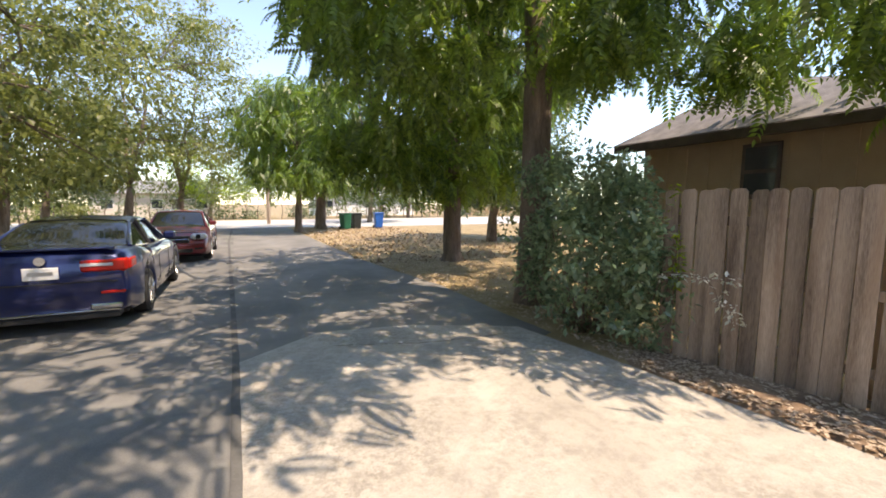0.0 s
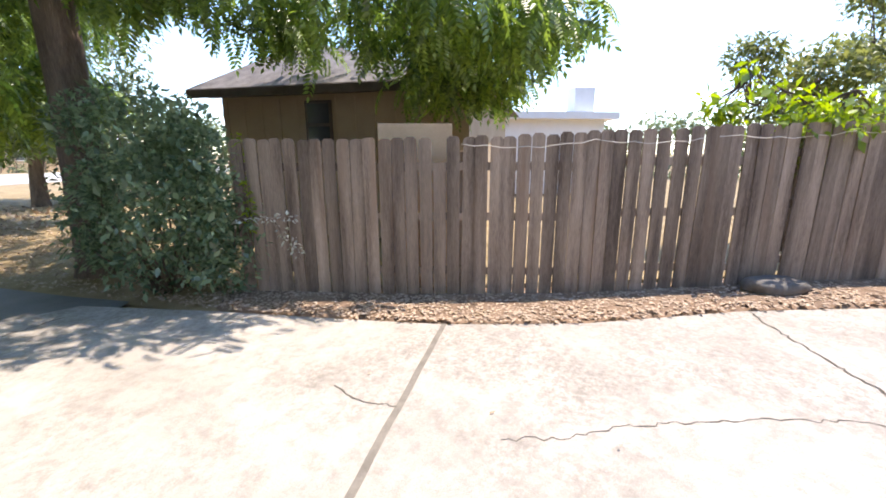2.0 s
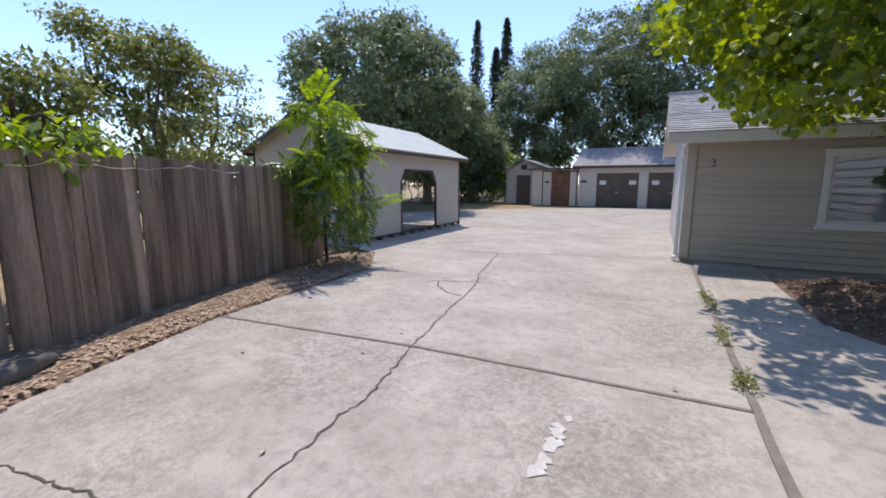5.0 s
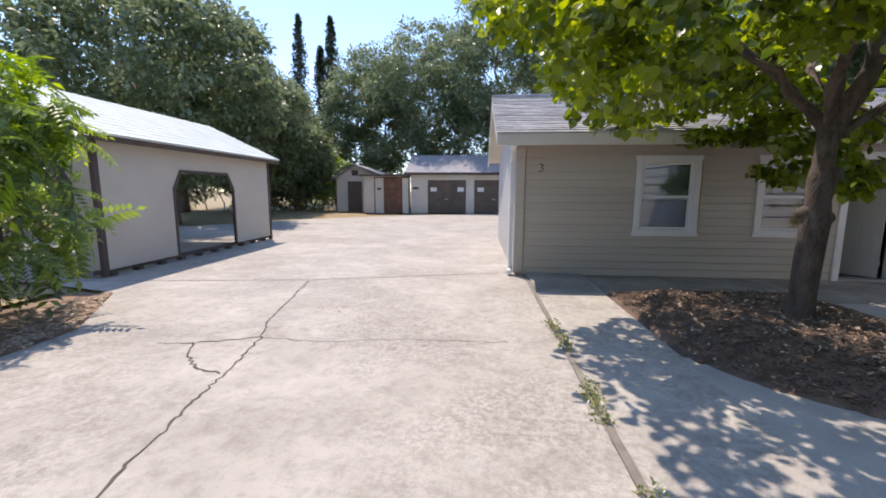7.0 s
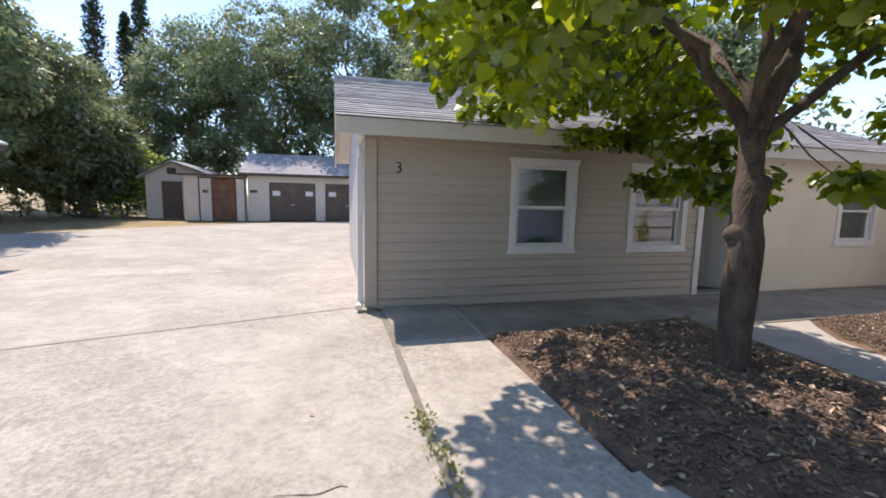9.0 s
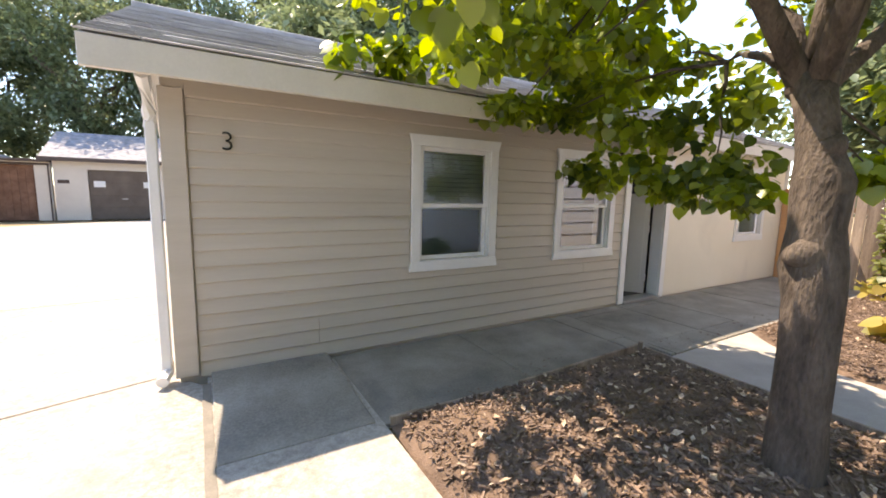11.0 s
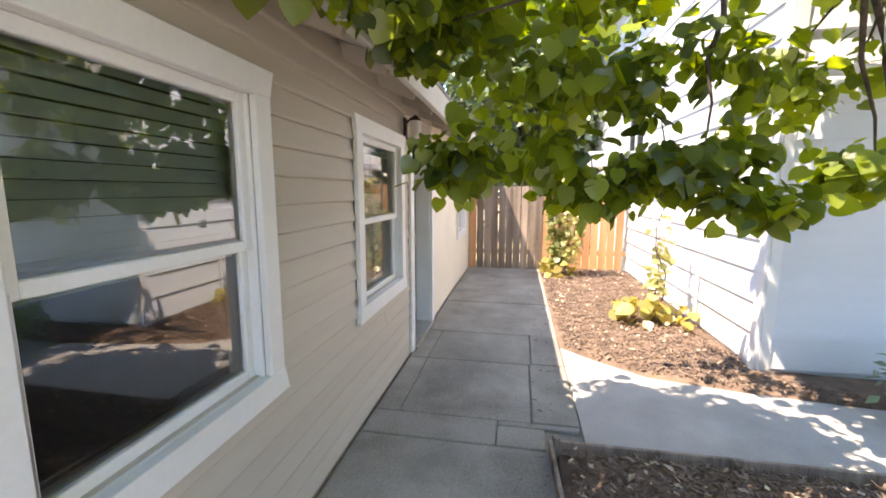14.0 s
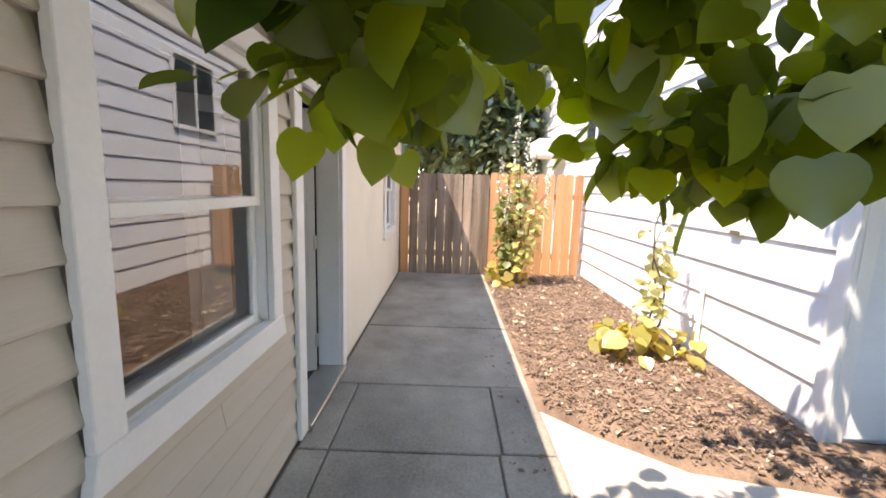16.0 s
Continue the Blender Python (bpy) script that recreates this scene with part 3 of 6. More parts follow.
# front door: trim, jamb, leaf swung inwards
door = thing("door_1", (-5.94, FRONT, 0.03), 0, "grey front door standing open inwards", "door", kind="structure")
for s in (-1, 1):
    part("door_trim", box((s * 0.47 - 0.055, 0.0, -0.02), (s * 0.47 + 0.055, 0.028, 2.05), 0.004), WHITE, door)
part("head_trim", box((-0.53, 0.0, 1.95), (0.53, 0.034, 2.06), 0.004), WHITE, door)
for s in (-1, 1):
    part("jamb", box((s * 0.42 - 0.012, -0.17, -0.02), (s * 0.42 + 0.012, -0.001, 1.95), 0.002), WHITE, door)
part("threshold", box((-0.42, -0.17, -0.03), (0.42, 0.05, 0.012), 0.006), METAL, door)
leaf = part("door_leaf", box((0, -0.022, 0.012), (0.8, 0.022, 1.94), 0.003), GREY_DOOR, door)
leaf.matrix_basis = pose(-0.335, -0.165, 0.0, 0, 0, -55)
for gxx in (0.16, 0.4, 0.64):
    part("panel", box((gxx - 0.1, 0.0225, 0.12), (gxx + 0.1, 0.03, 1.4), 0.006), GREY_DOOR, leaf)
part("door_light", box((0.1, 0.0225, 1.52), (0.7, 0.028, 1.84), 0.003), BLACK, leaf)
for zz in (0.25, 1.0, 1.75):
    part("hinge", box((-0.012, -0.03, zz - 0.05), (0.012, 0.03, zz + 0.05), 0.003), METAL, leaf)
part("door_knob", tube([(0.74, 0.02, 0.98), (0.74, 0.05, 0.98), (0.74, 0.065, 0.98), (0.74, 0.09, 0.98)], [0.012, 0.012, 0.028, 0.024], 10), METAL, leaf)

lamp = thing("wall_lamp", (-5.26, FRONT + 0.013, 2.01), 0, "small bronze wall lantern with a glass shade", "lamp")
part("bracket", box((-0.035, 0, 0.02), (0.035, 0.02, 0.2), 0.006), DARK_WOOD, lamp)
part("arm", tube([(0, 0.02, 0.16), (0, 0.07, 0.2), (0, 0.1, 0.19)], [0.01] * 3, 8), DARK_WOOD, lamp)
part("cap", tube([(0, 0.1, 0.22), (0, 0.1, 0.195), (0, 0.1, 0.17)], [0.012, 0.035, 0.06], 12), DARK_WOOD, lamp)
part("shade", tube([(0, 0.1, 0.17), (0, 0.1, 0.05), (0, 0.1, 0.02)], [0.055, 0.042, 0.02], 12), CREAM, lamp, "cream frosted glass shade")

fig = bpy.data.curves.new("house_number", "FONT")
fig.body, fig.size, fig.extrude, fig.align_x, fig.offset = "3", 0.2, 0.004, "CENTER", -0.002
number = new("house_number", fig)
number.data.materials.append(BLACK)
number.matrix_basis = pose(-0.66, FRONT + 0.018, 1.785, 90, 0, 180)
tagged(number, "black metal house number 3", "house number")


# ---- board fence along the drive ----
def board_mesh(w, h, ear=0.03, lean=0.0, t=0.018):
    bm = bmesh.new()
    pts = [(-w / 2, 0), (w / 2, 0), (w / 2 + lean, h - ear), (w / 2 - ear + lean, h), (-w / 2 + ear + lean, h), (-w / 2 + lean, h - ear)]
    a = [bm.verts.new((x, -t / 2, zz)) for x, zz in pts]
    b = [bm.verts.new((x, t / 2, zz)) for x, zz in pts]
    bm.faces.new(a)
    bm.faces.new(list(reversed(b)))
    for i in range(6):
        bm.faces.new((a[i], b[i], b[(i + 1) % 6], a[(i + 1) % 6]))
    bmesh.ops.recalc_face_normals(bm, faces=bm.faces)
    return bm


FENCE = [(3.72, 3.1), (4.1, 0.8), (4.4, -0.8), (4.9, -2.7), (5.35, -4.4), (5.85, -6.7), (6.15, -7.9)]


def fence_at(s):
    """Point and heading at a length along the fence line."""
    for p, q in zip(FENCE, FENCE[1:]):
        d = math.dist(p, q)
        if s <= d or q == FENCE[-1]:
            return p[0] + (q[0] - p[0]) * s / d, p[1] + (q[1] - p[1]) * s / d, math.degrees(math.atan2(q[1] - p[1], q[0] - p[0]))
        s -= d


fence = thing("board_fence", (0, 0, 0), 0, "weathered grey-brown dog-eared board fence with gaps", "fence")
total = sum(math.dist(p, q) for p, q in zip(FENCE, FENCE[1:]))
rng = random.Random(5)
shapes = [mesh_of("board", board_mesh(w, h, 0.03, lean), FENCE_WOOD) for w, h, lean in ((0.138, 1.78, 0.0), (0.14, 1.772, 0.004), (0.135, 1.788, -0.004), (0.139, 1.765, 0.006), (0.137, 1.775, -0.007), (0.14, 1.785, 0.0))]
s, i = 0.07, 0
while s < total:
    x, y, head = fence_at(s)
    ob = new("board", rng.choice(shapes))
    ob.parent = fence
    far = max(0.0, (s - 5.5) / 5)
    drop = 0.27 if 2.32 < s < 2.47 else 0.0
    ob.matrix_basis = pose(x, y, ground_z(x, y) + 0.03 - 0.1 * min(far, 0.6) - drop, rng.uniform(-0.8, 0.8), rng.uniform(-0.35, 0.35), head)
    gap = rng.choice((0.003, 0.006, 0.01, 0.014, 0.02, 0.026)) if s < 5.2 else rng.choice((0.002, 0.003, 0.005, 0.012))
    if 5.5 < s < 5.64 or 6.0 < s < 6.14:
        gap = 0.035
    s += 0.139 + gap
    i += 1
for p, q in zip(FENCE, FENCE[1:]):
    d, head = math.dist(p, q), math.degrees(math.atan2(q[1] - p[1], q[0] - p[0]))
    for zz in (0.32, 0.95, 1.5):
        part("rail", box((0, 0.012, zz - 0.045), (d, 0.05, zz + 0.045), 0.004, pose(p[0], p[1], ground_z(*p), 0, 0, head)), FENCE_WOOD, fence)
s = 0.2
while s < total:
    x, y, head = fence_at(s)
    part("post", box((-0.045, 0.052, -0.1), (0.045, 0.14, 1.66), 0.006, pose(x, y, ground_z(x, y), 0, 0, head)), FENCE_WOOD, fence)
    s += 2.4

wire = thing("cable", (0, 0, 0), 0, "thin pale cable draped along the fence top", "cable")
run_pts = []
for q in range(47):
    x, y, head = fence_at(2.6 + q * 0.14)
    a = radians(head)
    dip = 0.05 * math.sin(math.pi * ((q * 0.14) % 1.4) / 1.4) + 0.012 * math.sin(q * 2.3)
    run_pts.append((x + math.sin(a) * 0.026, y - math.cos(a) * 0.026, ground_z(x, y) + 1.73 - 0.06 * q / 46 - dip))
part("cord", tube(run_pts, [0.0045] * len(run_pts), 6), CREAM, wire, smooth=True)

# ---- far fence at the end of the walk ----
back = thing("end_fence", (-10.17, -10.74, 0), 0, "board fence, grey weathered boards beside new orange cedar", "fence")
old_b, new_b = mesh_of("board", board_mesh(0.14, 1.68, 0.02), FENCE_WOOD), mesh_of("board", board_mesh(0.14, 1.72, 0.03), CEDAR)
y = 0.09
while y < 3.1:
    new_wood = y < 0.2 or y > 1.55
    ob = new("board", new_b if new_wood else old_b)
    ob.parent = back
    ob.matrix_basis = pose(0.0, y, 0.0, 0, rng.uniform(-0.5, 0.5), 90)
    y += 0.144 + (0.01 if new_wood else 0.004)
for zz in (0.35, 1.35):
    part("rail", box((-0.06, 0.0, zz - 0.045), (-0.015, 3.1, zz + 0.045), 0.004), CEDAR, back)
for yy in (0.05, 1.5, 3.0):
    part("post", box((-0.15, yy - 0.045, -0.1), (-0.062, yy + 0.045, 1.6), 0.005), CEDAR, back)


# ---- portable shed ----
shed = thing("shed", (6.6, -9.83, 0.0), 0, "beige run-in shed with dark trim and pale green roof", "shed")
SL, SW, SH, SA = 5.6, 3.75, 2.42, 3.3


def chamfered_wall(length, height, z0, o0, o1, otop, cut, thick, gable_to=0.0, skirt=None):
    """A wall along x with a chamfer-topped opening that reaches its lower edge."""
    bm = bmesh.new()

    def slab(pts):
        a = [bm.verts.new((x, 0, zz)) for x, zz in pts]
        b = [bm.verts.new((x, thick, zz)) for x, zz in pts]
        bm.faces.new(a)
        bm.faces.new(list(reversed(b)))
        n = len(pts)
        for i in range(n):
            bm.faces.new((a[i], b[i], b[(i + 1) % n], a[(i + 1) % n]))

    c = cut * 0.6
    rise = (gable_to - height) / (length / 2) if gable_to else 0.0
    slab([(0, z0), (o0, z0), (o0, otop - cut), (o0, height + rise * o0), (0, height)])
    slab([(o1, z0), (length, z0), (length, height), (o1, height + rise * (length - o1)), (o1, otop - cut)])
    slab([(o0, otop - cut), (o0 + c, otop), (o0 + c, height + rise * (o0 + c)), (o0, height + rise * o0)])
    slab([(o1 - c, otop), (o1, otop - cut), (o1, height + rise * (length - o1)), (o1 - c, height + rise * (length - o1 + c))])
    top = [(o0 + c, otop), (o1 - c, otop), (o1 - c, height + rise * (length - o1 + c))]
    slab(top + ([(length / 2, gable_to)] if gable_to else []) + [(o0 + c, height + rise * (o0 + c))])
    bmesh.ops.recalc_face_normals(bm, faces=bm.faces)
    return bm


def door_trim(o0, o1, otop, cut, z0, d0, d1, w=0.06):
    bm = bmesh.new()
    outer = [(o0 - w, z0), (o0 - w, otop - cut + 0.02), (o0 + cut * 0.6 - 0.03, otop + w), (o1 - cut * 0.6 + 0.03, otop + w), (o1 + w, otop - cut + 0.02), (o1 + w, z0)]
    inner = [(o0, z0), (o0, otop - cut), (o0 + cut * 0.6, otop), (o1 - cut * 0.6, otop), (o1, otop - cut), (o1, z0)]
    for i in range(5):
        q = [outer[i], outer[i + 1], inner[i + 1], inner[i]]
        a = [bm.verts.new((x, d0, zz)) for x, zz in q]
        b = [bm.verts.new((x, d1, zz)) for x, zz in q]
        bm.faces.new(a)
        bm.faces.new(list(reversed(b)))
        for j in range(4):
            bm.faces.new((a[j], b[j], b[(j + 1) % 4], a[(j + 1) % 4]))
    bmesh.ops.recalc_face_normals(bm, faces=bm.faces)
    return bm


m = pose(0, 0, 0, 0, 0, -90)
w = part("long_wall", chamfered_wall(SL, SH, 0.12, 1.75, 3.75, 1.82, 0.34, 0.03), SHED_PAINT, shed)
w.matrix_basis = m
tr = part("door_trim", door_trim(1.75, 3.75, 1.82, 0.34, 0.12, -0.02, 0.034), DARK_WOOD, shed)
tr.matrix_basis = m
e = part("end_wall", chamfered_wall(SW, SH, 0.12, 0.45, SW - 0.45, 1.95, 0.4, 0.03, SA), SHED_PAINT, shed)
e.matrix_basis = pose(0, 0.0, 0)
tr = part("end_trim", door_trim(0.45, SW - 0.45, 1.95, 0.4, 0.12, 0.031, 0.05), DARK_WOOD, shed)
e2 = part("end_wall", chamfered_wall(SW, SH, 0.12, 0.45, SW - 0.45, 1.95, 0.4, 0.03, SA), SHED_PAINT, shed)
e2.matrix_basis = pose(0, -SL, 0)
for cx in (-0.02, SW - 0.06):
    for cy in (-SL - 0.02, -0.06):
        part("corner_post", box((cx, cy, 0.02), (cx + 0.08, cy + 0.1, SH), 0.005), DARK_WOOD, shed)
for cx in (0.04, SW - 0.14):
    part("skid", box((cx, -SL - 0.1, 0.06), (cx + 0.1, 0.1, 0.13), 0.006), DARK_WOOD, shed)
for k in range(10):
    part("foot", box((0.02, -0.25 - k * 0.56, -0.01), (0.14, -0.12 - k * 0.56, 0.075), 0.004), DARK_WOOD, shed)
    part("foot", box((SW - 0.16, -0.25 - k * 0.56, -0.01), (SW - 0.04, -0.12 - k * 0.56, 0.075), 0.004), DARK_WOOD, shed)
for s in (-1, 1):
    ang = math.degrees(math.atan2(SA - SH, SW / 2))
    L = math.hypot(SA - SH, SW / 2) + 0.28
    rm = pose(SW / 2, 0, SA + 0.04, 0, s * ang, 0)
    x0, x1 = (0, L) if s > 0 else (-L, 0)
    part("roof_panel", box((x0, -SL - 0.22, -0.02), (x1, 0.2, 0.025), 0.004, rm), GREEN_ROOF, shed)
    for k in range(12):
        xa = s * (0.1 + k * (L - 0.1) / 12)
        part("roof_course", box((min(xa, xa + s * 0.01), -SL - 0.21, 0.0255), (max(xa, xa + s * 0.01), 0.19, 0.031), 0, rm), GREEN_ROOF, shed)
    part("rake_board", box((x0, 0.2, -0.12), (x1, 0.23, 0.01), 0.004, rm), DARK_WOOD, shed)
    part("eave_board", box((s * L - 0.02, -SL - 0.2, -0.11), (s * L + 0.02, 0.19, -0.021), 0.004, rm), DARK_WOOD, shed)
for k in range(1, 4):
    part("open_side_post", box((SW - 0.1, -k * 1.4 - 0.05, 0.1), (SW, -k * 1.4 + 0.05, SH), 0.005), DARK_WOOD, shed)
for k in range(3):
    part("rafter", box((0.05, -1.4 * k - 1.4, SH - 0.1), (SW - 0.05, -1.4 * k - 1.33, SH - 0.0)), DARK_WOOD, shed)

# ---- garages at the end of the drive ----
garage = thing("garage", (4.75, -30.2, 0), 0, "low cream stucco garage with brown doors and dappled roof", "garage")
for a, b, lo in ((-11.0, -9.6, 0), (-9.6, -7.1, 2.15), (-7.1, -6.6, 0), (-6.6, -4.1, 2.15), (-4.1, -3.57, 0), (-3.57, -1.1, 2.15), (-1.1, 0.0, 0)):
    part("wall_panel", box((a, -0.2, lo), (b, 0.0, 2.55)), GARAGE_WALL, garage)
part("rear_wall", box((-11, -6, 0), (0, -5.8, 2.5)), GARAGE_WALL, garage)
part("end_wall", box((-0.2, -5.8, 0), (0, -0.2, 2.5)), GARAGE_WALL, garage)
for gx0 in (-3.57, -6.6, -9.6):
    gd = part("garage_door", box((gx0, -0.16, 0.01), (gx0 + 2.48, -0.11, 2.15)), GARAGE_DOOR, garage)
    for r in range(4):
        part("door_panel", box((gx0 + 0.03, -0.109, 0.04 + r * 0.53), (gx0 + 2.44, -0.095, 0.53 + r * 0.53), 0.006), GARAGE_DOOR, gd)
    for px in (0.35, 2.1):
        part("paper_notice", box((gx0 + px - 0.2, -0.094, 1.42), (gx0 + px + 0.2, -0.09, 1.68)), WHITE, gd, "white paper notice")
    part("handle", box((gx0 + 1.15, -0.094, 0.9), (gx0 + 1.35, -0.07, 0.94), 0.005), METAL, gd)
for s in (-1, 1):
    rm = pose(-11.2, -3, 3.95) @ pose(0, 0, 0, -s * 23, 0, 0)
    y0, y1 = (0, 3.55) if s > 0 else (-3.55, 0)
    part("roof_slope", box((0, y0, -0.05), (11.6, y1, 0.0), 0, rm), SHINGLE_FAR, garage)
part("eave_board", box((-11.2, 0.24, 2.46), (0.4, 0.28, 2.62)), DARK_WOOD, garage)
part("number_bar", box((-0.5, 0.001, 1.55), (-0.12, 0.006, 1.7)), DARK_WOOD, garage)

lean = thing("storage_building", (4.8, -30.25, 0), 0, "flat-roofed cream store with a rusty brown door", "shed")
part("wall", wall_with_holes(0.02, 3.05, 0, 2.4, [(0.5, 1.75, 0, 2.28)], -0.2, 0.1), GARAGE_WALL, lean)
part("side_wall", box((2.85, -3.5, 0), (3.05, -0.2, 2.4)), GARAGE_WALL, lean)
part("roof", box((0.02, -3.6, 2.4), (3.3, 0.35, 2.5), 0.01), DARK_WOOD, lean)
sd = part("door", box((0.52, -0.1, 0.02), (1.73, -0.04, 2.26)), mat("rusty_door", (0.13, 0.06, 0.035), (0.26, 0.14, 0.09), 0.8, 3, 40, 0.3), lean)
for r in range(5):
    part("door_panel", box((0.57 + r * 0.23, -0.039, 0.15), (0.77 + r * 0.23, -0.025, 2.1), 0.005), sd.data.materials[0], sd)
for xx in (0.02, 2.27):
    part("trim_post", box((xx + 0.02, 0.101, 0), (xx + 0.08, 0.12, 2.3)), DARK_WOOD, lean)
part("trim_head", box((0.02, 0.101, 2.27), (2.36, 0.125, 2.35)), DARK_WOOD, lean)
part("sign", box((1.88, 0.101, 1.5), (2.15, 0.11, 1.66)), DARK_WOOD, lean, "small dark sign on the wall")

hut = thing("garden_hut", (9.4, -32.0, 0), 0, "small cream gabled hut with a brown door", "shed")
part("wall", box((-2.6, -4, 0), (0.9, 0, 2.4)), GARAGE_WALL, hut)
bm = bmesh.new()
q = [(-2.6, 2.4), (0.9, 2.4), (-0.4, 3.15)]
a = [bm.verts.new((x, -4, zz)) for x, zz in q]
b = [bm.verts.new((x, 0, zz)) for x, zz in q]
bm.faces.new(a)
bm.faces.new(list(reversed(b)))
for i in range(3):
    bm.faces.new((a[i], b[i], b[(i + 1) % 3], a[(i + 1) % 3]))
bmesh.ops.recalc_face_normals(bm, faces=bm.faces)
part("gable", bm, GARAGE_WALL, hut)
for (xa, za), (xb, zb) in (((-2.9, 2.32), (-0.4, 3.2)), ((1.2, 2.3), (-0.4, 3.2))):
    bm = bmesh.new()
    ang = math.degrees(math.atan2(zb - za, abs(xb - xa)))
    L = math.hypot(xb - xa, zb - za)
    s = 1 if xb > xa else -1
    add_box(bm, (0, -4.3, 0), (L, 0.35, 0.08), 0, pose(xa, 0, za, 0, -ang if s > 0 else 180 + ang, 0))
    part("roof_slope", bm, SHINGLE_FAR, hut)
part("door", box((-0.9, 0.001, 0.02), (0.1, 0.05, 2.1), 0.006), GARAGE_DOOR, hut)
part("window", box((-1.7, 0.001, 1.1), (-1.2, 0.04, 2.0), 0.006), BLACK, hut)
part("vent", box((-0.65, 0.001, 2.5), (-0.2, 0.04, 2.85), 0.006), DARK_WOOD, hut)

# ---- white two-storey neighbour ----
WX, WY = -5.6, -7.62
white = thing("white_house", (WX, WY, 0), 0, "tall white lap-sided house with corner boards", "house")
part("wall", box((-14, 0.02, -0.05), (-0.02, 9.0, 5.6)), WHITE_SIDING, white)
for row in range(20):
    z0 = 0.04 + row * 0.28
    jx = -1.2 - (row * 1.9) % 3.2
    for a, b in ((-14, jx - 3.66), (jx - 3.66, jx), (jx, -0.09)):
        bm = bmesh.new()
        add_box(bm, (a + 0.001, -0.009, z0), (b - 0.001, 0.019, z0 + 0.29))
        for v in bm.verts:
            if v.co.z > z0 + 0.1 and v.co.y < 0:
                v.co.y = 0.01
        part("siding_board", bm, WHITE_SIDING, white)
    jy = 1.1 + (row * 1.3) % 2.6
    for a, b in ((0.09, jy), (jy, jy + 3.66), (jy + 3.66, 9.0)):
        bm = bmesh.new()
        add_box(bm, (-0.019, a + 0.001, z0), (0.02, b - 0.001, z0 + 0.29))
        for v in bm.verts:
            if v.co.z > z0 + 0.1 and v.co.x > 0:
                v.co.x = -0.008
        part("siding_board", bm, WHITE_SIDING, white)
part("corner_board", box((-0.088, -0.03, 0.0), (0.028, 0.0, 5.6), 0.003), WHITE, white)
part("corner_board", box((-0.0, 0.001, 0.0), (0.03, 0.088, 5.6), 0.003), WHITE, white)
part("roof", box((-14.6, -0.6, 5.6), (0.6, 9.6, 5.8), 0.02), SHINGLE_FAR, white)


def far_window(parent, lo, hi, axis, out):
    """A small window on a neighbour's wall: trim, sash bar and dark pane."""
    bm = bmesh.new()
    w, h = hi[0] - lo[0], hi[1] - lo[1]
    for a, b in (((0, 0), (w, 0.06)), ((0, h - 0.06), (w, h)), ((0, 0.06), (0.06, h - 0.06)), ((w - 0.06, 0.06), (w, h - 0.06)), ((w / 2 - 0.02, 0.06), (w / 2 + 0.02, h - 0.06))):
        add_box(bm, (a[0], -0.03, a[1]), (b[0], 0.0, b[1]))
    f = part("window", bm, WHITE, parent)
    f.matrix_basis = pose(lo[0], out, lo[1]) if axis == "x" else pose(out, lo[0], lo[1], 0, 0, 90)
    part("pane", box((0.06, -0.012, 0.06), (w - 0.06, -0.004, h - 0.06)), DARK_GLASS, f)
    return f


DARK_GLASS = mat("dark_pane", (0.03, 0.04, 0.045), (0.05, 0.06, 0.065), 0.08, 2, 10, 0, spec=0.8)
far_window(white, (-4.85, 2.2), (-3.75, 3.3), "x", -0.013)
part("vent", box((-1.02, -0.03, 1.15), (-0.9, -0.005, 1.19), 0.003), METAL, white)
part("conduit", tube([(-1.25, -0.035, 0.1), (-1.25, -0.035, 0.72)], [0.018, 0.018], 8), WHITE, white)

# ---- brown house behind the fence ----
brown = thing("tan_house", (7.15, 6.6, 0), -90, "tan board house with dark eaves behind the fence", "house")
bl = 5.6
part("wall", box((0.5, 0, -0.2), (bl, 6.6, 2.6)), BROWN_STUCCO, brown)
for k in range(int(bl / 0.4) - 1):
    part("batten", box((0.6 + k * 0.4, -0.016, -0.1), (0.63 + k * 0.4, 0.0, 2.5)), BROWN_STUCCO, brown)
PLY = mat("pale_plywood", (0.66, 0.44, 0.25), (0.78, 0.55, 0.34), 0.8, 2, 50, 0.2)
ply = thing("plywood_sheet", (4.26, 1.54, -0.19), math.degrees(math.atan2(-0.82, 0.25)), "pale unpainted plywood sheet standing behind the fence", "plywood")
part("board", box((0, -0.009, 0), (0.86, 0.009, 1.97), 0.003), PLY, ply)
fw = part("window_frame", box((2.38, -0.03, 1.55), (2.95, 0.0, 2.44), 0.006), DARK_WOOD, brown)
part("pane", box((2.44, -0.036, 1.62), (2.89, -0.031, 1.96)), DARK_GLASS, fw)
part("pane", box((2.44, -0.036, 2.02), (2.89, -0.031, 2.38)), DARK_GLASS, fw)
part("fascia", box((0.25, -0.62, 2.48), (bl + 0.35, -0.57, 2.64), 0.004), DARK_WOOD, brown)
part("soffit", box((0.25, -0.57, 2.55), (bl + 0.35, 0.0, 2.58)), DARK_WOOD, brown)
hip = bmesh.new()
hv = [(0.2, -0.63, 2.62), (bl + 0.4, -0.63, 2.62), (bl + 0.4, 7.0, 2.62), (0.2, 7.0, 2.62), (1.62, 1.45, 3.88), (1.62, 7.0, 3.88)]
hvv = [hip.verts.new(v) for v in hv]
for f in ((0, 1, 4), (1, 2, 5, 4), (2, 3, 5), (3, 0, 4, 5), (3, 2, 1, 0)):
    hip.faces.new([hvv[i] for i in f])
bmesh.ops.recalc_face_normals(hip, faces=hip.faces)
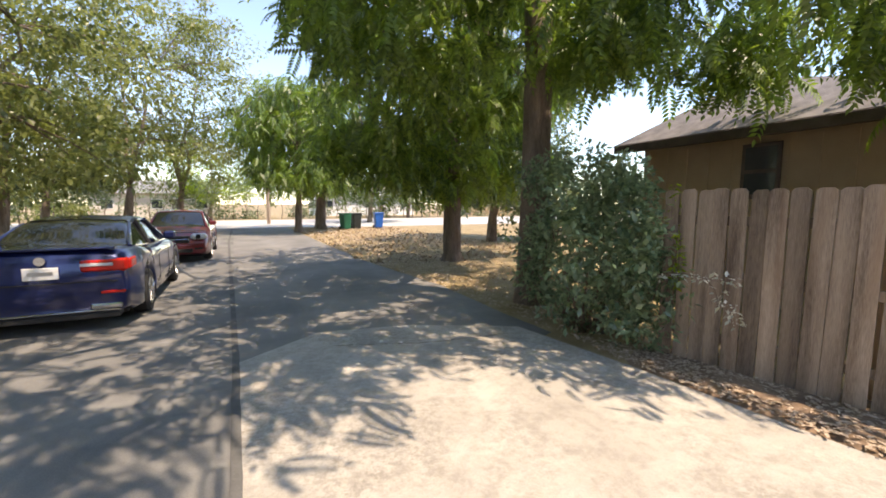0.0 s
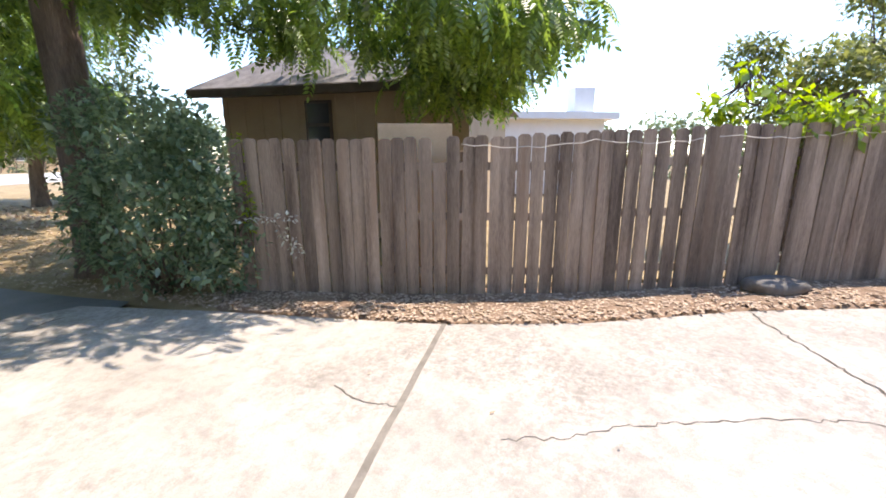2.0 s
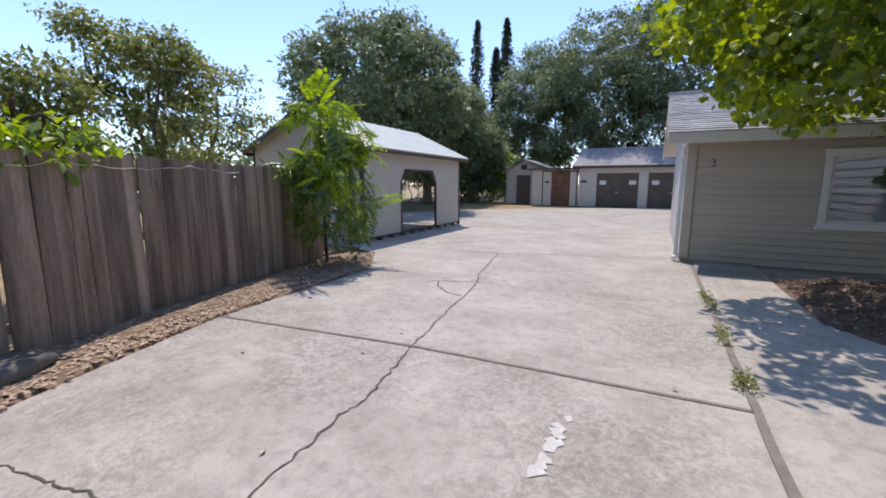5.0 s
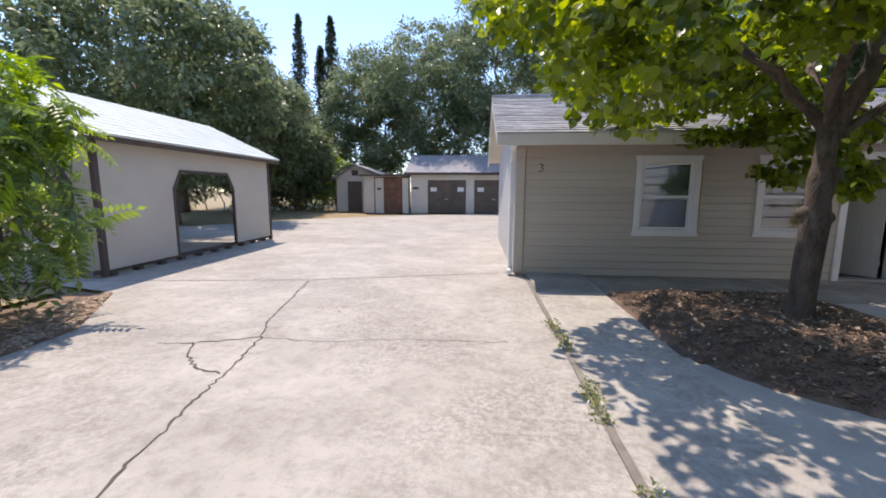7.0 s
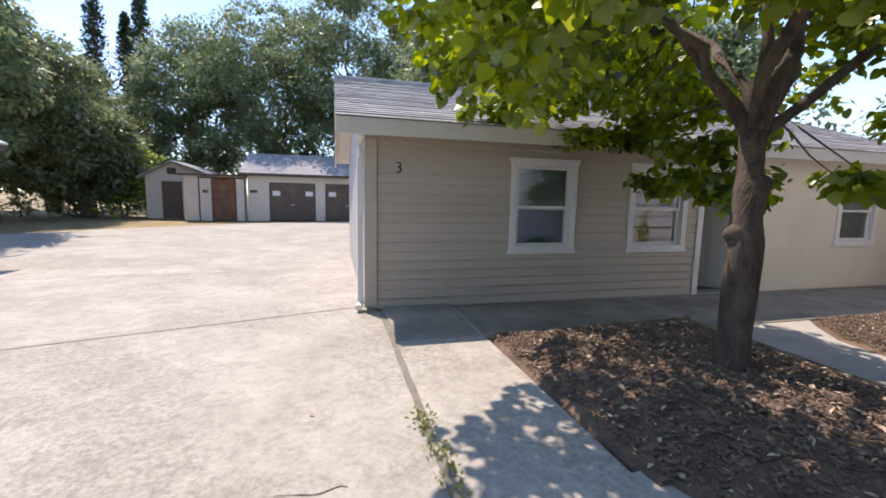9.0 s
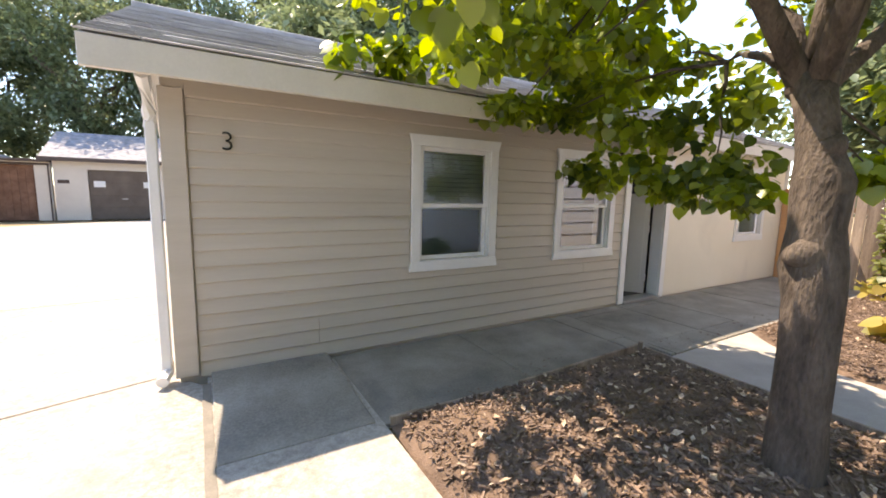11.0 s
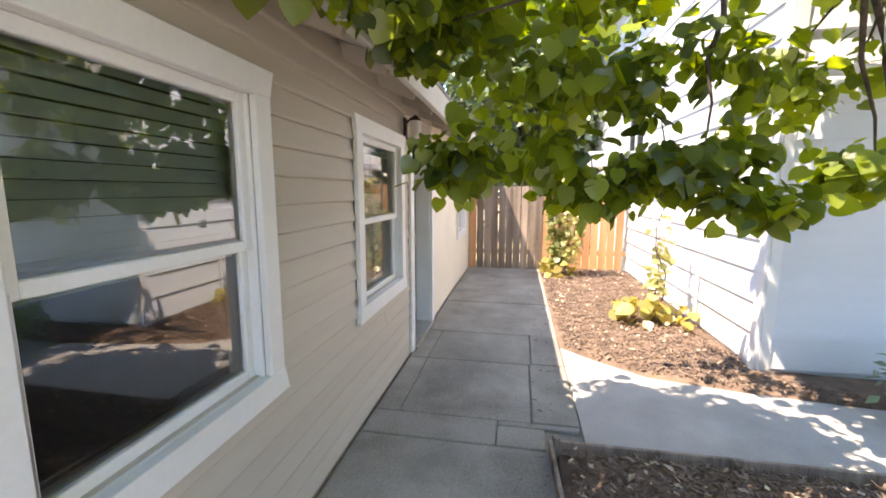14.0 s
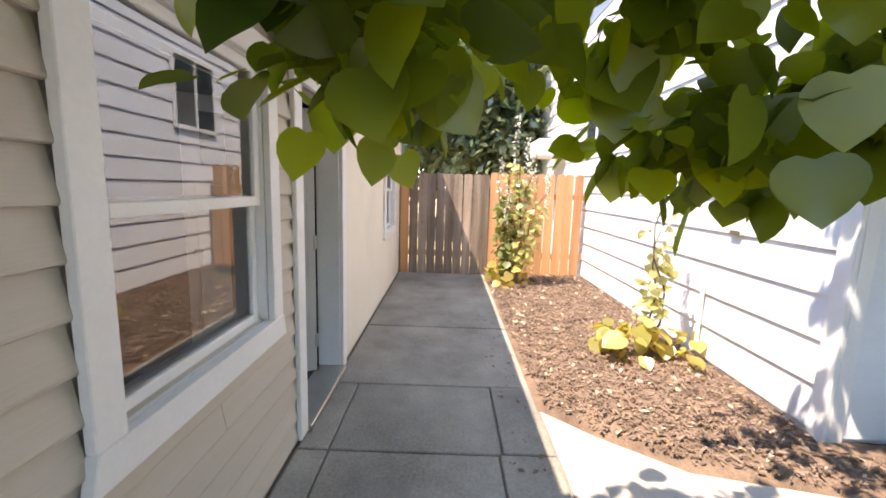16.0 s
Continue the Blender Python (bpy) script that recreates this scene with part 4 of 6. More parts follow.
part("roof", hip, mat("purple_grey_shingle", (0.13, 0.12, 0.125), (0.26, 0.24, 0.245), 0.9, 5, 60, 0.4, 0.01), brown)
part("roof_vent", tube([(2.6, 1.3, 3.4), (2.6, 1.3, 3.85)], [0.07, 0.07], 10), METAL, brown)

white2 = thing("low_white_house", (19, 1.4, 0), 20, "low white house with a chimney beyond the fence", "house")
part("wall", box((-3, -3, -0.1), (4, 3, 2.7)), WHITE, white2)
part("roof", prism([(-3.4, -3.4), (4.4, -3.4), (4.4, 3.4), (-3.4, 3.4)], 2.7, 2.95), WHITE, white2)
part("chimney", box((-2.9, -2.6, 2.9), (-2.1, -1.8, 3.9), 0.02), WHITE, white2)

cooler = thing("wall_cooler", (-12.0, WY - 0.02, 2.12), 0, "white box cooler hung on the white wall", "cooler")
part("case", box((-0.4, -0.55, 0.0), (0.4, 0.0, 0.34), 0.02), WHITE, cooler)
for k in range(4):
    part("louvre", box((0.401, -0.5, 0.05 + k * 0.07), (0.41, -0.05, 0.09 + k * 0.07)), WHITE, cooler)

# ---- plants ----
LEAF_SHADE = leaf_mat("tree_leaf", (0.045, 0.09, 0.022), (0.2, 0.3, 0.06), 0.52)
LEAF_HEART = leaf_mat("heart_leaf", (0.04, 0.078, 0.012), (0.26, 0.33, 0.032), 0.55)
LEAF_OAK = leaf_mat("oak_leaf", (0.06, 0.09, 0.045), (0.22, 0.27, 0.14), 0.4)
LEAF_PALE = leaf_mat("pale_leaf", (0.07, 0.095, 0.028), (0.24, 0.27, 0.085), 0.45)
LEAF_LIME = leaf_mat("lime_leaf", (0.06, 0.13, 0.015), (0.3, 0.42, 0.04), 0.5)
LEAF_BUSH = leaf_mat("bush_leaf", (0.05, 0.1, 0.05), (0.27, 0.36, 0.21), 0.35, 0.3)
LEAF_DARK = leaf_mat("cypress_leaf", (0.01, 0.022, 0.012), (0.03, 0.05, 0.022), 0.1)
LEAF_YELLOW = leaf_mat("yellow_leaf", (0.22, 0.22, 0.05), (0.5, 0.42, 0.12), 0.5)
LEAF_PALE_Y = leaf_mat("pale_yellow_leaf", (0.2, 0.22, 0.07), (0.5, 0.48, 0.22), 0.5)
LEAF_FLOWER = leaf_mat("pale_bloom", (0.4, 0.42, 0.34), (0.7, 0.7, 0.62), 0.3)

# leaf outlines lie in x (across) and y (along), folded a little at the midrib
SHAPES = {
    "blade": ([(0, 0, 0), (0.26, 0.45, 0.06), (0, 1, -0.05), (-0.26, 0.45, 0.06)], [(0, 1, 2), (0, 2, 3)]),
    "heart": ([(0, 0.06, 0), (0.2, -0.02, 0.02), (0.4, 0.05, 0.03), (0.52, 0.22, 0.02), (0.53, 0.4, 0.0), (0.45, 0.6, -0.02), (0.26, 0.82, -0.06), (0, 1.02, -0.17),
               (-0.26, 0.82, -0.06), (-0.45, 0.6, -0.02), (-0.53, 0.4, 0.0), (-0.52, 0.22, 0.02), (-0.4, 0.05, 0.03), (-0.2, -0.02, 0.02), (0, 0.45, -0.07)],
              [(i, (i + 1) % 14, 14) for i in range(14)]),
    "tuft": ([(0, 0, 0), (0.4, 0.3, 0.1), (0.1, 0.5, 0.0), (0.3, 0.9, 0.05), (0, 0.75, -0.1), (-0.35, 0.95, 0.1), (-0.12, 0.5, 0.02), (-0.42, 0.35, -0.08)],
             [(0, 1, 2), (0, 2, 6), (0, 6, 7), (2, 3, 4), (2, 4, 6), (4, 5, 6)]),
}


def frond(pairs=8):
    """A feather of leaflets along a drooping stalk."""
    vs, fs = [], []
    for i in range(pairs + 1):
        t = i / pairs
        px, pz = 0.12 + 0.88 * t, -0.35 * t * t
        for s in ((-1, 1) if i < pairs else (0,)):
            w, l = 0.055, 0.3 * (1 - 0.45 * abs(t - 0.35))
            dx, dy = (s * 0.86 * l, 0.45 * l) if s else (0, l)
            nx, ny = (-dy / l * w, dx / l * w)
            k = len(vs)
            vs += [(0, px, pz), (dx * 0.45 + nx, px + dy * 0.45 + ny, pz - 0.02), (dx, px + dy, pz - 0.14 * l / 0.3), (dx * 0.45 - nx, px + dy * 0.45 - ny, pz - 0.02)]
            fs += [(k, k + 1, k + 2), (k, k + 2, k + 3)]
    return vs, fs


SHAPES["frond"] = frond()


def leaf_cloud(name, centres, radii, per, size, shape, material, parent, seed, droop=0.5, flat=0.6, label="", spread=0.35):
    """Leaves scattered round clump centres, each its own island, pointing outwards and down."""
    r = np.random.default_rng(seed)
    tv, tf = (np.array(a) for a in SHAPES[shape])
    c = np.repeat(np.asarray(centres, float), per, axis=0)
    rad = np.repeat(np.asarray(radii, float), per)
    n = len(c)
    d = r.normal(size=(n, 3))
    d /= np.linalg.norm(d, axis=1)[:, None]
    d[:, 2] *= flat
    pos = c + d * (rad * r.random(n) ** 0.45)[:, None]
    way = d * 0.7 + r.normal(size=(n, 3)) * 0.55
    way[:, 2] -= droop
    way /= np.linalg.norm(way, axis=1)[:, None]
    up = r.normal(size=(n, 3)) * 0.45 + np.array([0, 0, 1.0]) + d * 0.5
    side = np.cross(way, up)
    side /= np.linalg.norm(side, axis=1)[:, None] + 1e-9
    nor = np.cross(side, way)
    sz = size * (1 + spread * r.normal(size=n)).clip(0.4, 1.7)
    v = pos[:, None, :] + sz[:, None, None] * (tv[None, :, 0, None] * side[:, None, :] + tv[None, :, 1, None] * way[:, None, :] + tv[None, :, 2, None] * nor[:, None, :])
    f = tf[None] + (np.arange(n) * len(tv))[:, None, None]
    v, f = v.reshape(-1, 3), f.reshape(-1, 3)
    me = bpy.data.meshes.new(name)
    me.vertices.add(len(v))
    me.vertices.foreach_set("co", v.ravel())
    me.loops.add(f.size)
    me.loops.foreach_set("vertex_index", f.ravel().astype(np.int32))
    me.polygons.add(len(f))
    me.polygons.foreach_set("loop_start", np.arange(0, f.size, 3, dtype=np.int32))
    me.polygons.foreach_set("loop_total", np.full(len(f), 3, dtype=np.int32))
    me.materials.append(material)
    me.update(calc_edges=True)
    ob = new(name, me)
    ob.parent = parent
    return tagged(ob, label, kind="stuff")


def clumps(blobs, seed, hollow=0.5):
    """Clump centres inside ellipsoids (x, y, z, rx, ry, rz, count), denser to the outside."""
    r = np.random.default_rng(seed)
    out = []
    for x, y, z, a, b, c, n in blobs:
        d = r.normal(size=(n, 3))
        d /= np.linalg.norm(d, axis=1)[:, None]
        k = r.random(n) ** (1 / 3) * hollow + (1 - hollow) * (0.75 + 0.3 * r.random(n))
        out.append(np.array([x, y, z]) + d * k[:, None] * np.array([a, b, c]))
    return np.concatenate(out)


def limb(bm, a, b, r0, r1, seed, sag=0.12, steps=6):
    rr = random.Random(seed)
    a, b = Vector(a), Vector(b)
    L = (b - a).length
    pts = []
    for i in range(steps):
        t = i / (steps - 1)
        p = a.lerp(b, t)
        p.z += L * sag * math.sin(math.pi * t)
        if 0 < i < steps - 1:
            p += Vector((rr.uniform(-1, 1), rr.uniform(-1, 1), rr.uniform(-0.5, 0.5))) * L * 0.05
        pts.append(p)
    add_tube(bm, pts, [r0 + (r1 - r0) * i / (steps - 1) for i in range(steps)], 7, 0.15)


def tree(name, at, trunk, limbs, blobs, seed, per, size, shape, leaf, bark, label, rad=0.5, droop=0.5, twigs=30, category="tree", group="", flat=0.6, hollow=0.5):
    """trunk: (x, y, z, radius) rows from the base; limbs: (end, radius); both measured from the base."""
    t = thing(name, at, 0, label, category, group)
    bm = bmesh.new()
    rows = trunk
    if len(rows) < 5:
        fine = []
        for a, b in zip(rows, rows[1:]):
            fine += [tuple(a[i] + (b[i] - a[i]) * k / 4 for i in range(4)) for k in range(4)]
        rows = fine + [rows[-1]]
    add_tube(bm, [q[:3] for q in rows], [q[3] for q in rows], 14, 0.18)
    part("trunk", bm, bark, t, smooth=True)
    cs = clumps(blobs, seed, hollow)
    fork = Vector(trunk[-1][:3])
    ends = []
    for i, (end, r0) in enumerate(limbs):
        bm = bmesh.new()
        limb(bm, fork - Vector((0, 0, 0.1)), end, r0, r0 * 0.3, seed + i)
        part("limb", bm, bark, t, smooth=True)
        ends.append(Vector(end))
        ends.append(fork.lerp(Vector(end), 0.6) + Vector((0, 0, 0.08 * (Vector(end) - fork).length)))
    bm = bmesh.new()
    rr = random.Random(seed)
    src = ends or [fork]
    for k in range(min(twigs, len(cs))):
        c = Vector(cs[rr.randrange(len(cs))])
        s = min(src, key=lambda e: (e - c).length)
        limb(bm, s, c, 0.035 if rad > 0.4 else 0.016, 0.008 if rad > 0.4 else 0.004, seed + 100 + k, 0.06, 5)
    if twigs:
        tagged(part("branchwork", bm, bark, t, smooth=True), kind="stuff")
    r = np.random.default_rng(seed + 7)
    leaf_cloud("crown", cs, rad * (0.6 + 0.8 * r.random(len(cs))), per, size, shape, leaf, t, seed + 1, droop, flat)
    return t


# tree in the bed before the house
tree("redbud_tree", (-2.96, -7.95, 0.0),
     [(0.13, 0.11, 0.0, 0.18), (0.13, 0.11, 0.22, 0.126), (0.12, 0.1, 0.5, 0.112), (0.1, 0.09, 0.8, 0.11), (0.08, 0.08, 1.05, 0.116), (0.06, 0.06, 1.2, 0.125), (0.05, 0.05, 1.38, 0.1), (0.03, 0.04, 1.58, 0.115), (0.0, 0.0, 1.72, 0.09), (-0.04, -0.04, 1.9, 0.086), (-0.1, -0.1, 2.08, 0.092)],
     [((0.75, -0.3, 2.9), 0.065), ((1.9, -0.55, 3.7), 0.045), ((-0.55, 0.1, 3.2), 0.08), ((-0.2, -0.1, 3.4), 0.06), ((-1.5, -0.2, 3.7), 0.06), ((-0.4, -1.3, 3.3), 0.06), ((0.6, 1.2, 3.4), 0.06), ((-0.9, -0.9, 2.5), 0.04), ((-2.2, 0.4, 3.1), 0.05)],
     [(0.2, 0.1, 3.9, 2.4, 2.2, 1.0, 95), (2.6, 0.3, 3.6, 0.7, 1.3, 0.6, 40), (1.9, 0.2, 2.95, 0.85, 1.2, 0.75, 70), (1.5, -0.9, 2.75, 0.9, 0.9, 0.6, 20), (0.1, -1.45, 3.0, 0.9, 0.55, 0.5, 28), (-1.0, -1.7, 2.15, 0.4, 0.4, 0.14, 11), (-0.95, -1.0, 2.15, 0.4, 0.4, 0.2, 9), (-0.8, -1.8, 2.65, 0.7, 0.6, 0.25, 36), (-0.7, -2.25, 3.0, 0.6, 0.25, 0.15, 12),
      # some high clumps are added out of view to shade wall, bed and path
      (-0.86, -2.13, 1.8, 0.1, 0.08, 0.04, 4), (-1.05, -2.1, 1.7, 0.1, 0.08, 0.04, 4), (-1.1, -1.62, 1.78, 0.16, 0.16, 0.05, 5), (-1.24, -1.42, 1.58, 0.1, 0.12, 0.04, 4), (-1.3, -1.28, 1.6, 0.1, 0.1, 0.04, 3), (-1.15, -1.05, 1.7, 0.2, 0.14, 0.05, 6), (-0.86, -0.68, 1.53, 0.1, 0.1, 0.04, 5), (-1.0, -0.85, 1.74, 0.14, 0.14, 0.05, 5), (0.0, -2.32, 2.3, 0.3, 0.1, 0.06, 8), (-0.6, -2.24, 2.3, 0.25, 0.1, 0.06, 8), (1.15, -2.5, 2.6, 0.35, 0.1, 0.08, 8), (0.3, -2.3, 2.75, 0.5, 0.3, 0.2, 12), (-1.21, 0.0, 1.68, 0.16, 0.12, 0.06, 8), (-1.8, 0.0, 2.25, 0.3, 0.3, 0.15, 8), (1.2, -1.6, 3.4, 1.2, 0.8, 0.6, 26), (0.2, -2.0, 3.6, 1.3, 0.7, 0.5, 34), (2.2, -0.9, 3.5, 0.7, 0.9, 0.6, 24), (-1.6, -0.9, 2.75, 0.6, 0.6, 0.35, 10), (-1.9, 1.3, 3.7, 0.5, 0.9, 0.6, 110), (-1.85, 2.4, 3.9, 0.5, 0.9, 0.6, 90), (-1.7, 1.2, 4.7, 0.6, 1.2, 0.5, 100), (-1.9, 0.5, 3.2, 0.4, 0.5, 0.4, 36), (-1.75, -0.45, 3.9, 0.25, 0.35, 0.6, 60), (-1.88, 0.1, 3.6, 0.3, 0.3, 0.6, 50), (-0.6, 1.9, 3.4, 0.9, 0.5, 0.5, 40), (0.5, 0.6, 3.0, 0.6, 0.6, 0.3, 32), (-0.3, 0.9, 3.0, 0.6, 0.5, 0.35, 26), (-1.3, 0.3, 2.8, 0.5, 0.5, 0.25, 14), (-1.2, -0.4, 3.4, 0.7, 0.6, 0.3, 30), (-1.4, 0.9, 3.0, 0.5, 0.6, 0.3, 18), (-1.5, 0.2, 4.2, 0.5, 0.6, 0.4, 26), (-0.5, -2.5, 3.5, 0.8, 0.45, 0.35, 30), (2.9, -0.6, 3.7, 0.5, 1.0, 0.4, 30), (0.9, -2.4, 3.6, 0.9, 0.4, 0.3, 22), (-0.3, -2.4, 3.6, 0.7, 0.4, 0.3, 18), (-0.9, 1.1, 3.4, 1.3, 0.9, 0.6, 22), (0.9, 1.6, 3.3, 1.2, 0.6, 0.6, 20)],
     31, 27, 0.08, "heart", LEAF_HEART, SMOOTH_BARK, "broad garden tree with knobbed grey trunk and heart-shaped leaves", rad=0.23, droop=0.75, twigs=90)
for kz, ang, off, size in ((1.2, 195, 0.06, 0.095), (1.62, 185, 0.07, 0.1), (1.27, 15, 0.14, 0.075), (1.75, 70, 0.05, 0.06), (2.08, 225, 0.14, 0.1)):
    kn = bmesh.new()
    bmesh.ops.create_icosphere(kn, subdivisions=3, radius=size)
    for v in kn.verts:
        v.co += v.normal * 0.035 * noise.noise(v.co * 11)
    part("knob", kn, SMOOTH_BARK, bpy.data.objects["redbud_tree"], smooth=True).matrix_basis = pose(off * math.cos(radians(ang)), off * math.sin(radians(ang)), kz)

# trees by the lane
tree("walnut_tree", (3.93, 5.6, -0.2), [(0, 0, -0.05, 0.36), (0, 0, 0.25, 0.27), (0.01, 0, 1.2, 0.245), (0.03, 0, 2.6, 0.235), (0.02, 0, 4.0, 0.22), (-0.1, 0, 5.6, 0.18)],
     [((-5.6, -4.2, 7.6), 0.12), ((-5.8, 0.2, 7.8), 0.12), ((-3.2, -2.5, 7.0), 0.1), ((-3.5, 2.0, 7.0), 0.1), ((1.0, -4.5, 6.3), 0.1), ((2.5, 2.0, 7.5), 0.1), ((0.2, -2.5, 4.6), 0.06), ((-2.6, 0.5, 4.6), 0.06), ((-1, 3, 5), 0.07)],
     # high blobs towards -x are unseen, added to shade the lane and cars
     [(-0.3, -0.6, 6.9, 4.0, 4.6, 2.0, 150), (0.6, -3.6, 4.5, 1.2, 1.9, 0.9, 26), (1.5, -5.0, 3.4, 0.8, 1.2, 0.45, 26), (2.1, -2.7, 3.7, 0.8, 1.3, 0.5, 17), (2.0, -1.4, 4.2, 0.8, 0.8, 0.6, 9), (2.5, -4.7, 3.0, 0.6, 0.9, 0.35, 20), (-2.0, 0.6, 4.4, 1.6, 1.6, 1.1, 50), (0.2, -1.2, 4.1, 0.8, 0.9, 0.5, 24), (-2.6, -3.4, 5.8, 1.6, 1.4, 0.9, 26), (-5.6, -5.0, 7.4, 2.3, 2.6, 0.9, 70), (-6.2, -0.4, 7.6, 2.4, 3.0, 1.0, 80), (-5.2, 4.5, 8.0, 2.4, 2.6, 1.0, 60), (0.3, 2.5, 4.2, 1.4, 1.2, 1.0, 36)],
     41, 24, 0.34, "frond", LEAF_SHADE, BARK, "tall walnut tree with rough straight trunk by the fence", rad=0.6, droop=0.8, twigs=60)
tree("walnut_tree", (5.05, 10.7, -0.2), [(0, 0, -0.05, 0.36), (0, 0, 0.25, 0.27), (0, 0, 2.0, 0.24), (0, 0, 4.5, 0.2)],
     [((-3, -1.5, 5.5), 0.09), ((-2, 2, 6.5), 0.09), ((2.5, 1, 6), 0.09), ((0.5, -2.4, 4.6), 0.07)],
     [(0, 0, 5.9, 4.2, 3.6, 2.2, 100), (-2.5, -1.4, 3.3, 1.4, 1.2, 0.9, 30), (-0.5, -0.6, 2.7, 1.3, 1.1, 0.8, 24), (1.6, 0.2, 3.2, 1.3, 1.2, 1.1, 30)],
     43, 22, 0.42, "frond", LEAF_SHADE, BARK, "walnut tree with low drooping green foliage on the verge", rad=0.7, droop=0.9, twigs=40)
for (x, y, h, r0, sd) in ((4.2, 27.6, 9.5, 0.33, 51), (2.55, 25.2, 8.5, 0.2, 53)):
    tree("lane_tree", (x, y, -0.2), [(0, 0, -0.05, r0 * 1.4), (0, 0, 0.4, r0), (0.1, 0, 3, r0 * 0.85), (0.0, 0, 5, r0 * 0.7)], [((-2, 0, 7), 0.1), ((2, 1, 7), 0.1), ((0, -2, 6.5), 0.1)],
         [(0, 0, h * 0.68, 3.6, 3.6, h * 0.32, 120), (0, -1.5, 3.4, 2.4, 1.6, 0.9, 40)], sd, 20, 0.5, "frond", LEAF_SHADE, BARK, "leafy street tree beside the lane", rad=0.9, droop=0.8, twigs=24, group="trees beside the lane")

# pale trees beyond the parked cars
for (x, y, h, w, sd, lf) in ((-6.6, 14.5, 9.5, 4.3, 61, LEAF_PALE), (-8.5, 21.0, 11.5, 5.2, 62, LEAF_PALE), (-5.4, 24.5, 12.5, 5.0, 63, LEAF_PALE), (-3.8, 29.0, 14.0, 5.2, 69, LEAF_PALE), (-16.0, 24.0, 13.0, 6.0, 60, LEAF_PALE), (10.0, 36.5, 8.5, 4.5, 59, LEAF_OAK), (18.0, 47.5, 9.0, 5.0, 58, LEAF_OAK), (9.5, 15.5, 8.0, 3.5, 57, LEAF_OAK), (-11.5, 13.0, 11.0, 4.8, 64, LEAF_PALE), (-10.5, 31.0, 9.0, 4.5, 65, LEAF_OAK), (-7.0, 7.0, 8.0, 3.2, 66, LEAF_PALE), (-3.5, 52.0, 9.0, 5.5, 67, LEAF_LIME), (-12.0, 5.0, 9.0, 4.0, 68, LEAF_PALE)):
    tree("shade_tree", (x, y, -0.22), [(0, 0, -0.05, 0.26), (0.1, 0.1, 1.0, 0.19), (0.3, 0.0, 2.4, 0.15)], [((-1.5, 0.5, h * 0.6), 0.09), ((1.6, -0.6, h * 0.62), 0.09), ((0.2, 1.4, h * 0.7), 0.08), ((2.0, -1.6, h * 0.45), 0.06)],
         [(0, 0, h * 0.62, w, w, h * 0.36, 130), (0.8, -0.6, h * 0.33, w * 0.75, w * 0.75, h * 0.16, 46)], sd, 120, 0.15, "blade", lf, BARK, "pale leafy shade tree beyond the parked cars", rad=0.85, droop=0.35, twigs=36, group="trees beyond the parked cars")

# bush at the fence end, sapling at the far end
bush = thing("shrub", (3.62, 4.1, -0.2), 0, "dense blue-green shrub with upright shoots at the fence end", "shrub")
cs = clumps([(0, 0, 0.95, 0.75, 1.05, 0.9, 110), (0.1, 0.3, 1.85, 0.6, 0.9, 0.5, 50), (-0.1, -0.85, 0.85, 0.45, 0.45, 0.8, 36), (0.0, -0.5, 1.9, 0.3, 0.3, 0.3, 12)], 71, 0.6)
bm = bmesh.new()
for k in range(26):
    c = Vector(cs[(k * 5) % len(cs)])
    limb(bm, (c.x * 0.2, c.y * 0.3, 0), c, 0.016, 0.005, 700 + k, 0.05, 5)
tagged(part("stem_cluster", bm, BARK, bush, smooth=True), kind="stuff")
leaf_cloud("foliage", cs, np.full(len(cs), 0.24), 60, 0.08, "blade", LEAF_BUSH, bush, 72, 0.15, 0.9, label="small glossy blue-green leaves")
rr = random.Random(9)
shoots = [(0.15, -1.05, 1.85), (0.05, -1.2, 1.35), (-0.1, 0.4, 2.5), (0.1, 0.1, 2.45), (0.25, -0.3, 2.3), (-0.25, 0.8, 2.3)]
for k, (sx, sy, sz) in enumerate(shoots):
    bm = bmesh.new()
    limb(bm, (sx * 0.6, sy * 0.8, 0.6), (sx, sy, sz), 0.008, 0.003, 720 + k, 0.0, 5)
    st = part("shoot", bm, BARK, bush)
    leaf_cloud("shoot_leaves", [(sx, sy, sz - 0.06 * i) for i in range(10)], [0.05] * 10, 7, 0.055, "blade", LEAF_LIME if k < 2 else LEAF_BUSH, st, 730 + k, 0.2)
bm = bmesh.new()
limb(bm, (-0.02, -0.9, 0.85), (-0.12, -1.75, 0.95), 0.008, 0.003, 741, 0.05, 5)
limb(bm, (-0.12, -1.6, 0.97), (-0.12, -1.95, 0.5), 0.006, 0.002, 742, 0.0, 5)
st = part("shoot", bm, BARK, bush)
leaf_cloud("shoot_leaves", [(-0.05, -1.1 - 0.1 * i, 0.9 + 0.01 * i) for i in range(8)] + [(-0.12, -1.75 - 0.03 * i, 0.85 - 0.05 * i) for i in range(6)], [0.07] * 14, 9, 0.05, "blade", LEAF_FLOWER, st, 743, 0.2, label="pale grey-green leaves")

